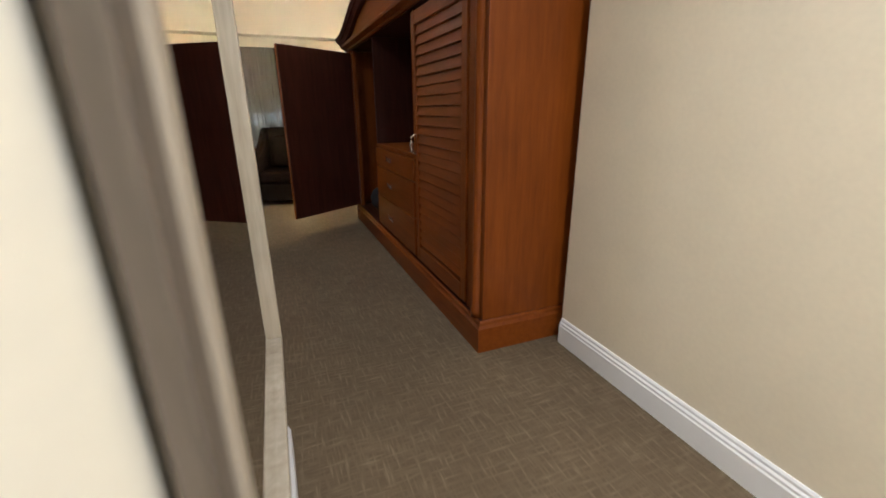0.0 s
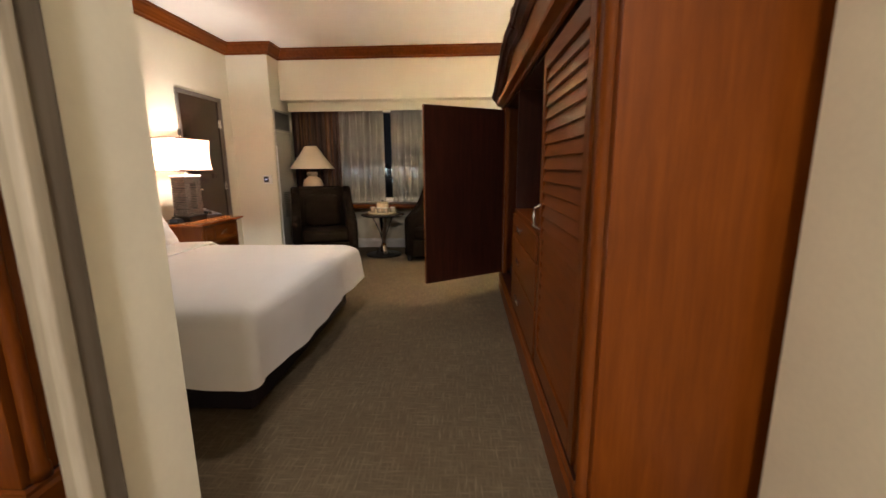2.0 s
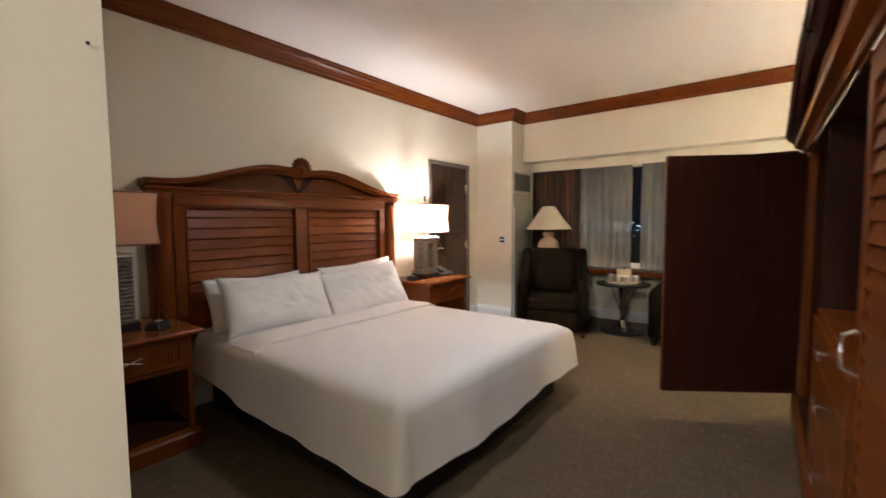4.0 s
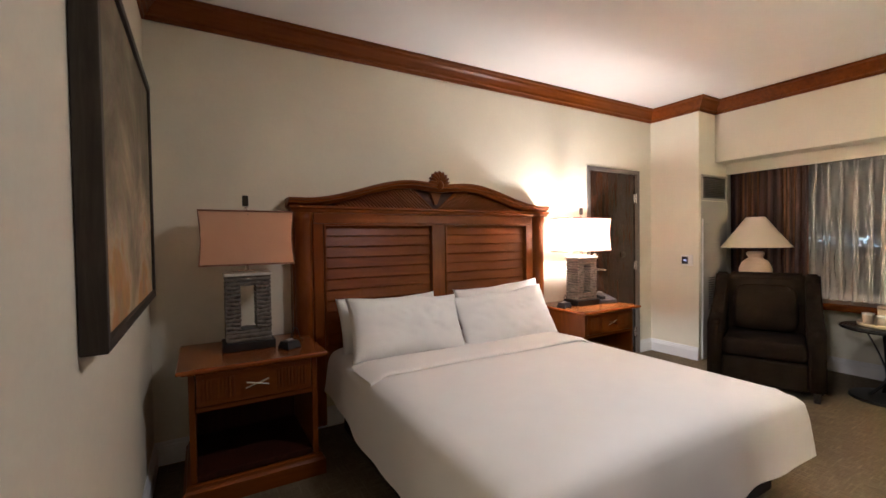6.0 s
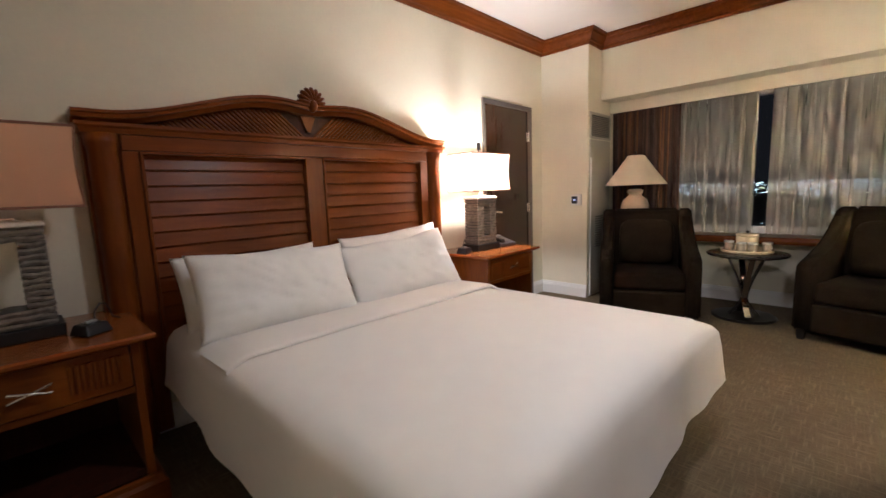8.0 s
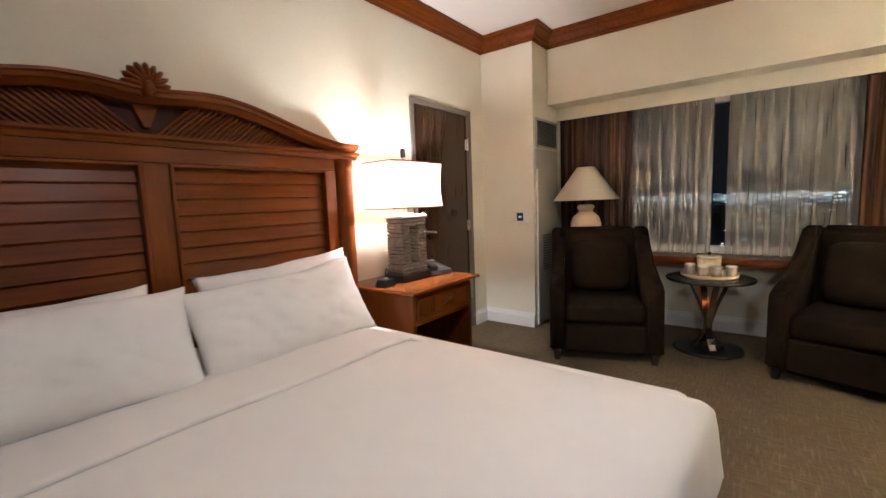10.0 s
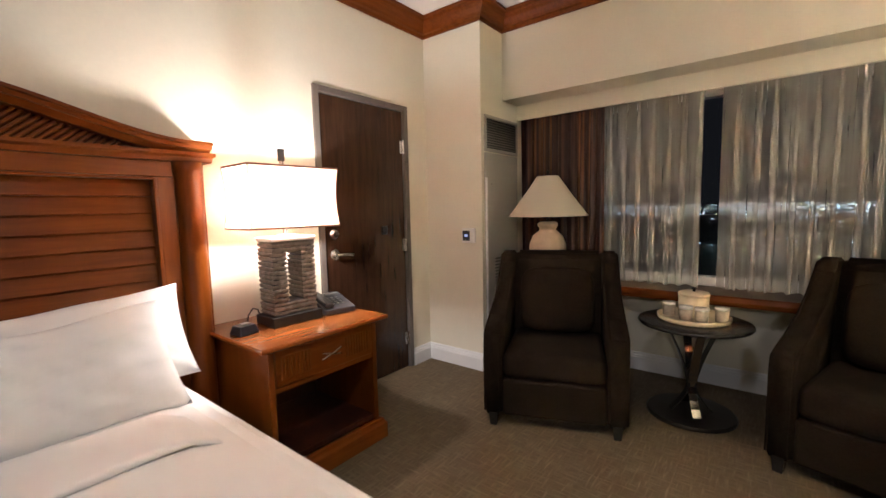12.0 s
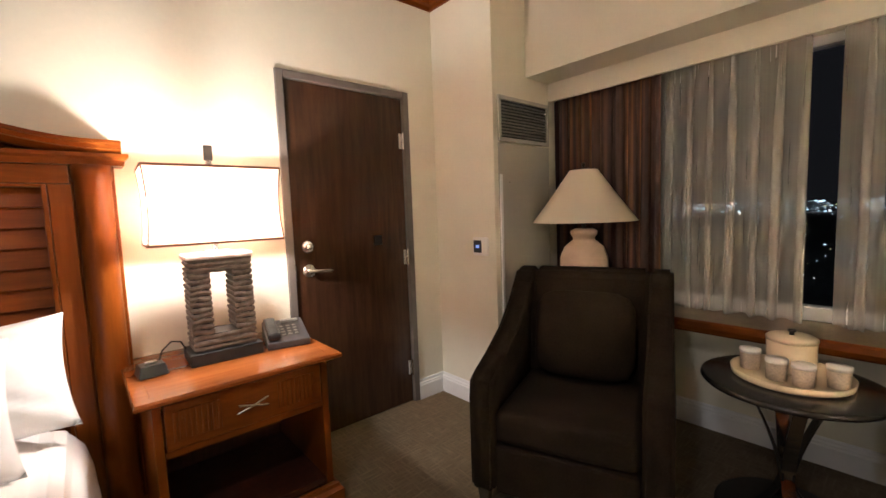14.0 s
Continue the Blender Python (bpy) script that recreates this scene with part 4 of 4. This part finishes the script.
part("niche_shelf", box((WX + 0.01, 3.673, 0.90), (WB - 0.02, 4.757, 0.93), 0.003), cherry_y, wr)
for z0, z1 in ((0.20, 0.475), (0.485, 0.735), (0.745, 0.895)):
    dr = part("drawer", box((WX - 0.004, 3.676, z0), (WX + 0.30, 4.754, z1), 0.005), cherry_y, wr)
    twig_handle(WX - 0.004, 4.24, (z0 + z1) / 2 + 0.015, -1, dr, 0.068)


def wardrobe_door(parent_ob, width):
    """A louvred door in its own frame: hinge edge at y = 0, leaf towards +y, outer face towards -x."""
    d = part("door", box((0.0, 0, DZ0), (0.012, width, DZ1)), dark_shaded_wood, parent_ob, "louvred cherry wardrobe door")
    for y0, y1 in ((0, 0.062), (width - 0.062, width)):
        part("door_stile", box((-0.022, y0, DZ0), (-0.0005, y1, DZ1), 0.003), cherry_z, d)
    for z0, z1 in ((DZ0, DZ0 + 0.10), (DZ1 - 0.075, DZ1)):
        part("door_rail", box((-0.022, 0.0625, z0), (-0.0005, width - 0.0625, z1), 0.003), cherry_y, d)
    z = DZ1 - 0.105
    while z > DZ0 + 0.13:
        part("slat", louvre_slat(0.064, width - 0.064, z, -0.0005, -1, 0.060, 0.018), cherry_y, d)
        z -= 0.0575
    return d


d1 = wardrobe_door(wr, 0.815)
d1.location = (WX + 0.022, 2.832, 0)
part("pull", rod([(-0.022, 0.78, 0.94), (-0.05, 0.78, 0.955), (-0.055, 0.78, 1.0), (-0.05, 0.78, 1.045), (-0.022, 0.78, 1.06)], 0.007, 10), chrome, d1, "silver arched pull")
d2 = wardrobe_door(wr, 0.86)
d2.matrix_local = pose(WX - 0.012, 5.665, 0, 0, 0, 180 - 57) @ Matrix.Diagonal((-1, 1, 1, 1))
part("cornice", sweep([(WB, W0), (WX, W0), (WX, W1), (WB, W1)], [(0.0, 1.801), (-0.016, 1.801), (-0.024, 1.815), (-0.060, 1.835), (-0.066, 1.850), (-0.066, 1.862), (0, 1.862)]), cherry_y, wr)
WC, WH = (W0 + W1) / 2, (W1 - W0) / 2 + 0.05
n = 48
outline = [(WC - WH + 0.07 + (2 * WH - 0.14) * i / n, arch(-WH + 0.07 + (2 * WH - 0.14) * i / n, WH, 1.925, 0.20) - 0.03) for i in range(n + 1)]
part("pediment", plate(outline + [(WC + WH - 0.07, 1.863), (WC - WH + 0.07, 1.863)], WX - 0.03, WX + 0.01), cherry_y, wr)
# Moulding and crest use the darker wood, the board stays cherry.
part("pediment_moulding", arch_moulding(WC, WH, 1.925, 0.20, WX + 0.01, WX - 0.115, 0.07), dark_shaded_wood, wr)
part("shell_crest", shell(WX - 0.075, WC, 2.10, 0.085, -1), dark_shaded_wood, wr, "carved scallop shell crest", True)
part("hanging_rail", rod([(1.28, 4.783, 1.66), (1.28, 5.758, 1.66)], 0.014, 12), chrome, wr, "steel hanging rail")

iron = thing("ironing_board", "folded ironing board with a pale cover inside the wardrobe", "ironing board")
bm = box((1.50, 5.05, 0.19), (1.55, 5.40, 1.50), 0.02)
for v in bm.verts:
    if v.co.z > 1.2:
        v.co.y = 5.225 + (v.co.y - 5.225) * 0.5
part("cover", bm, hang_cloth, iron)
part("leg", rod([(1.49, 5.15, 0.19), (1.49, 5.30, 1.10)], 0.010, 8), dark_metal, iron)
part("leg", rod([(1.48, 5.30, 0.19), (1.48, 5.15, 1.10)], 0.010, 8), dark_metal, iron)
bag = thing("bag", "small dark cloth bag on the wardrobe floor", "bag", pose(1.15, 5.3, 0.175))
bm = bmesh.new()
bmesh.ops.create_uvsphere(bm, u_segments=20, v_segments=12, radius=1, matrix=Matrix.Translation((0, 0, 0.13)) @ Matrix.Diagonal((0.14, 0.20, 0.14, 1)))
for v in bm.verts:
    v.co.z = max(0.0, v.co.z)
    v.co += Vector((0.012, 0.012, 0.01)) * noise.noise(v.co * 14)
    v.co.z = max(0.0, v.co.z)
part("body", bm, bag_cloth, bag, "", True)
part("strap", rod([(0, -0.10, 0.24), (0, -0.05, 0.34), (0, 0.05, 0.34), (0, 0.10, 0.24)], 0.010, 8), bag_cloth, bag)

# ---- fan-coil cupboard on the pillar's side, thermostat ----
fan = thing("fan_coil_panel", "grey metal air-conditioning panel with grilles", "air conditioner")
part("panel", box((-2.014, 7.275, 0.02), (-2.004, 7.80, 1.745), 0.002), grey_metal, fan)
part("edge_strip", box((-2.003, 7.272, 0.02), (-1.992, 7.292, 1.55), 0.002), trim_paint, fan, "pale edge strip")
bm = box((-2.014, 7.275, 1.755), (-2.0, 7.80, 1.78), 0.002)
add_box(bm, (-2.014, 7.275, 2.01), (-2.0, 7.80, 2.035), 0.002)
add_box(bm, (-2.014, 7.275, 1.7805), (-2.0, 7.30, 2.0095), 0.002)
add_box(bm, (-2.014, 7.775, 1.7805), (-2.0, 7.80, 2.0095), 0.002)
part("grille_frame", bm, grey_metal, fan)
part("grille_back", box((-2.0145, 7.301, 1.781), (-2.010, 7.774, 2.009)), black_plastic, fan)
for k in range(11):
    z = 1.795 + 0.0195 * k
    part("grille_slat", louvre_slat(7.301, 7.774, z, -2.0099, 1, 0.010, 0.009), grille_dark, fan)
for k in range(14):
    part("lower_slat", louvre_slat(7.41, 7.74, 0.56 + 0.026 * k, -2.0035, 1, 0.012, 0.007), grille_dark, fan)
part("screw", lathe([(0.006, 0), (0.005, 0.003)], 10, (-2.0035, 7.37, 1.50)), dark_metal, fan)

th = thing("thermostat", "white square thermostat with a dark lit display", "thermostat")
part("body", box((-2.198, YPIL - 0.024, 1.036), (-2.072, YPIL - 0.0005, 1.156), 0.008), white_plastic, th)
part("screen", box((-2.186, YPIL - 0.0275, 1.056), (-2.118, YPIL - 0.0243, 1.136)), black_plastic, th, "black display")
part("digits", box((-2.165, YPIL - 0.0295, 1.088), (-2.135, YPIL - 0.0277, 1.106)), screen_glow, th, "blue glowing digits")


# ---- armchairs ----
def armchair():
    ob = thing("armchair", "dark brown chenille armchair with sloping arms and loose cushion", "armchair", group="armchairs by the window")
    for sx in (-1, 1):
        out = [(-0.42, 0.075), (-0.42, 0.50), (-0.405, 0.585), (-0.34, 0.615), (-0.20, 0.64), (0.00, 0.70), (0.15, 0.80), (0.24, 0.93), (0.30, 0.985), (0.41, 0.99), (0.44, 0.96), (0.39, 0.5), (0.38, 0.075)]
        bm = plate(out, -0.055, 0.055)
        bmesh.ops.bevel(bm, geom=bm.edges[:], offset=0.018, segments=3, affect="EDGES")
        # plate() lies in yz
        for v in bm.verts:
            v.co.x += sx * 0.350
        part("arm", bm, chair_cloth, ob, "", True)
    bm = plate([(0.16, 0.40), (0.20, 0.70), (0.27, 0.95), (0.31, 0.99), (0.40, 0.995), (0.43, 0.96), (0.385, 0.5), (0.375, 0.09), (0.20, 0.09)], -0.294, 0.294)
    bmesh.ops.bevel(bm, geom=bm.edges[:], offset=0.02, segments=3, affect="EDGES")
    part("backrest", bm, chair_cloth, ob, "", True)
    bm = box((-0.293, -0.405, 0.30), (0.293, 0.19, 0.455), 0.04)
    for v in bm.verts:
        if v.co.z > 0.4:
            v.co.z += 0.015 * (1 - (v.co.x / 0.3) ** 2)
    part("seat_cushion", bm, chair_cloth, ob, "", True)
    part("seat_base", box((-0.293, -0.40, 0.075), (0.293, 0.20, 0.295), 0.015), chair_cloth, ob)
    bm = bmesh.new()
    bmesh.ops.create_uvsphere(bm, u_segments=24, v_segments=16, radius=1)
    for v in bm.verts:
        c = v.co
        q = (abs(c.x) ** 5 + abs(c.z) ** 5) ** 0.2
        k = 1 / max(q, 0.45) * (c.x * c.x + c.z * c.z) ** 0.5 if q > 0 else 1
        v.co = Vector((c.x * k * 0.245, c.y * 0.085, c.z * k * 0.22))
    bm.transform(pose(0, 0.125, 0.68, -14, 0, 0))
    part("back_cushion", bm, chair_cloth, ob, "", True)
    for sx in (-1, 1):
        for y in (-0.375, 0.34):
            bm = box((sx * 0.35 - 0.028, y - 0.028, 0), (sx * 0.35 + 0.028, y + 0.028, 0.085), 0.003)
            for v in bm.verts:
                if v.co.z < 0.04:
                    v.co.x = sx * 0.35 + (v.co.x - sx * 0.35) * 0.7
                    v.co.y = y + (v.co.y - y) * 0.7
            part("leg", bm, table_black, ob, "dark tapered wooden leg")
    return ob


chair = armchair()
chair.matrix_world = pose(-1.325, 7.045, 0, 0, 0, 21)
copy_thing(chair, pose(0.285, 7.25, 0, 0, 0, -16))

# ---- round table with tray ----
tab = thing("side_table", "round black side table on crossed metal bands", "table", pose(-0.585, 7.40, 0))
part("tabletop", lathe([(0.0, 0.566), (0.285, 0.566), (0.305, 0.572), (0.312, 0.582), (0.308, 0.592), (0.298, 0.595), (0.0, 0.595)], 48), table_black, tab, "round black top", True)
part("foot_plate", lathe([(0.0, 0.0), (0.25, 0.0), (0.25, 0.010), (0.24, 0.018), (0.0, 0.022)], 48), dark_metal, tab, "round dark foot plate")
for a0 in (0, 90):
    for sgn in (-1, 1):
        bm = bmesh.new()
        rings = []
        for k in range(15):
            v = k / 14
            r = 0.012 + 0.135 * abs(v - 0.30) ** 1.4 / 0.70 ** 1.4 if v > 0.30 else 0.012 + 0.10 * ((0.30 - v) / 0.30) ** 1.6
            z = 0.022 + 0.543 * v
            rings.append([bm.verts.new((sgn * (r + dx), dy, z)) for dx, dy in ((0, -0.024), (0, 0.024), (0.009, 0.024), (0.009, -0.024))])
        for a, b in zip(rings, rings[1:]):
            for i in range(4):
                bm.faces.new((a[i], a[(i + 1) % 4], b[(i + 1) % 4], b[i]))
        bm.faces.new(rings[0])
        bm.faces.new(rings[-1][::-1])
        bm.transform(pose(0, 0, 0, 0, 0, a0 + 25))
        part("band", bm, polished_steel if a0 else dark_metal, tab, "curved metal band", False)

TZ = 0.5955
tray = thing("tray", "round cream serving tray on the side table", "tray", pose(-0.59, 7.42, TZ))
part("dish", lathe([(0.0, 0.0), (0.185, 0.0), (0.198, 0.006), (0.202, 0.030), (0.196, 0.030), (0.188, 0.010), (0.0, 0.008)], 48), cream, tray, "", True)
buck = thing("ice_bucket", "cream lidded ice bucket on the tray", "ice bucket", pose(-0.60, 7.50, TZ + 0.0085))
part("body", lathe([(0.0, 0.0), (0.080, 0.0), (0.084, 0.01), (0.086, 0.128), (0.0, 0.130)], 36), cream, buck, "", True)
lid = part("lid", lathe([(0.088, 0.130), (0.089, 0.142), (0.080, 0.150), (0.0, 0.154)], 36), cream, buck, "", True)
part("knob", lathe([(0.010, 0.153), (0.008, 0.163), (0.016, 0.170), (0.014, 0.178), (0.0, 0.180)], 16), dark_metal, lid, "dark lid knob", True)


def cup(x, y):
    ob = thing("tumbler", "upturned tumbler wrapped in crumpled paper on the tray", "glass", pose(x, y, TZ + 0.0105), group="tumblers on the tray")
    part("glass", lathe([(0.034, 0.0), (0.037, 0.075), (0.036, 0.078), (0.033, 0.004)], 24), paper, ob, "", True)
    part("wrapper", lathe([(0.0, 0.003), (0.030, 0.004), (0.032, 0.05), (0.0, 0.055)], 20), stone_cap, ob, "crumpled paper wrapper", True)
    part("cap", lathe([(0.039, 0.070), (0.039, 0.086), (0.0, 0.087)], 24), white_plastic, ob, "white paper cap", True)
    return ob


for x, y in ((-0.725, 7.42), (-0.44, 7.40), (-0.535, 7.335), (-0.62, 7.345)):
    cup(x, y)

# ---- ceramic lamp behind the armchair on a small stand ----
stand = thing("lamp_stand", "small dark stand behind the armchair", "side table", pose(-1.62, 7.60, 0))
CX, CY = -1.665, 7.675
stand.matrix_world = pose(CX, CY, 0)
part("top", box((-0.19, -0.14, 0.56), (0.19, 0.10, 0.59), 0.004), dark_shaded_wood, stand)
for sx in (-1, 1):
    for y in (-0.12, 0.08):
        part("leg", box((sx * 0.17 - 0.015, y - 0.015, 0), (sx * 0.17 + 0.015, y + 0.015, 0.559), 0.003), dark_shaded_wood, stand)
cl = thing("ceramic_lamp", "unlit ceramic urn lamp with a wide cone shade", "lamp", pose(CX, CY, 0.5905))
part("urn", lathe([(0.0, 0.0), (0.085, 0.0), (0.092, 0.02), (0.09, 0.06), (0.125, 0.20), (0.148, 0.34), (0.145, 0.42), (0.120, 0.485), (0.085, 0.515), (0.066, 0.53), (0.066, 0.545), (0.080, 0.565), (0.082, 0.585), (0.06, 0.60), (0.0, 0.602)], 40), ceramic, cl, "", True)
part("stem", lathe([(0.012, 0.60), (0.012, 0.95)], 12), dark_metal, cl)
bm = lathe([(0.315, 0.645), (0.20, 0.80), (0.085, 0.965)], 56)
for f_ in [q for q in bm.faces if len(q.verts) > 4]:
    bm.faces.remove(f_)
part("shade", bm, cone_cloth, cl, "cream cone shade", True)
part("finial", lathe([(0.006, 0.95), (0.006, 0.985), (0.012, 0.995), (0.008, 1.01), (0.0, 1.012)], 12), dark_metal, cl)
part("spider", rod([(-0.085, 0, 0.955), (0.085, 0, 0.955)], 0.003, 6), dark_metal, cl)

# ---- assumed standing lamp by the end of the window, never in view ----
sl = thing("unseen_floor_lamp", "assumed lit standing lamp out of view, with a closed cream drum shade", "lamp", pose(1.24, 6.27, 0))
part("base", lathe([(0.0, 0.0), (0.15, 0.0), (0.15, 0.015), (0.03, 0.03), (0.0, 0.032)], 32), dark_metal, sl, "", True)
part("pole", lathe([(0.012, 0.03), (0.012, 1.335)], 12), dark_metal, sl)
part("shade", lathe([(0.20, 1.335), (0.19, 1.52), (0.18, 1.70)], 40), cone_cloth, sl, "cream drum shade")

# ---- entrance ceiling lamp, copied as housing for the added bedroom fill ----
el = thing("ceiling_lamp", "unseen round flush glowing ceiling lamp with a chrome rim", "lamp", pose(0.72, 0.25, 0), "flush ceiling lamps")
part("rim", lathe([(0.17, CEIL - 0.0005), (0.175, CEIL - 0.04), (0.155, CEIL - 0.05)], 36), chrome, el)
part("diffuser", lathe([(0.153, CEIL - 0.051), (0.14, CEIL - 0.075), (0.0, CEIL - 0.09)], 36), lamp_glow, el, "glowing frosted diffuser", True)
# Housing of the added fill, always out of view.
copy_thing(el, pose(-0.38, 4.35, 0))

# ---- wall outlet between headboard and nightstand ----
ol = thing("wall_outlet", "small white wall outlet with a plug beside the headboard", "outlet")
part("plate", box((XL + 0.0005, 5.425, 0.27), (XL + 0.008, 5.475, 0.36), 0.002), white_plastic, ol)
part("plug", box((XL + 0.0085, 5.435, 0.285), (XL + 0.040, 5.465, 0.315), 0.004), white_plastic, ol)

# ---- small screw left in the entrance wall ----
screw = thing("wall_screw", "small dark screw in the cream entrance wall", "screw")
bm = lathe([(0.001, 0.0), (0.001, 0.002), (0.0026, 0.0025), (0.0022, 0.004), (0.0, 0.0045)], 12)
bm.transform(pose(-0.0102, 2.256, 1.617, 0, 90, 0))
part("screw_head", bm, dark_metal, screw)
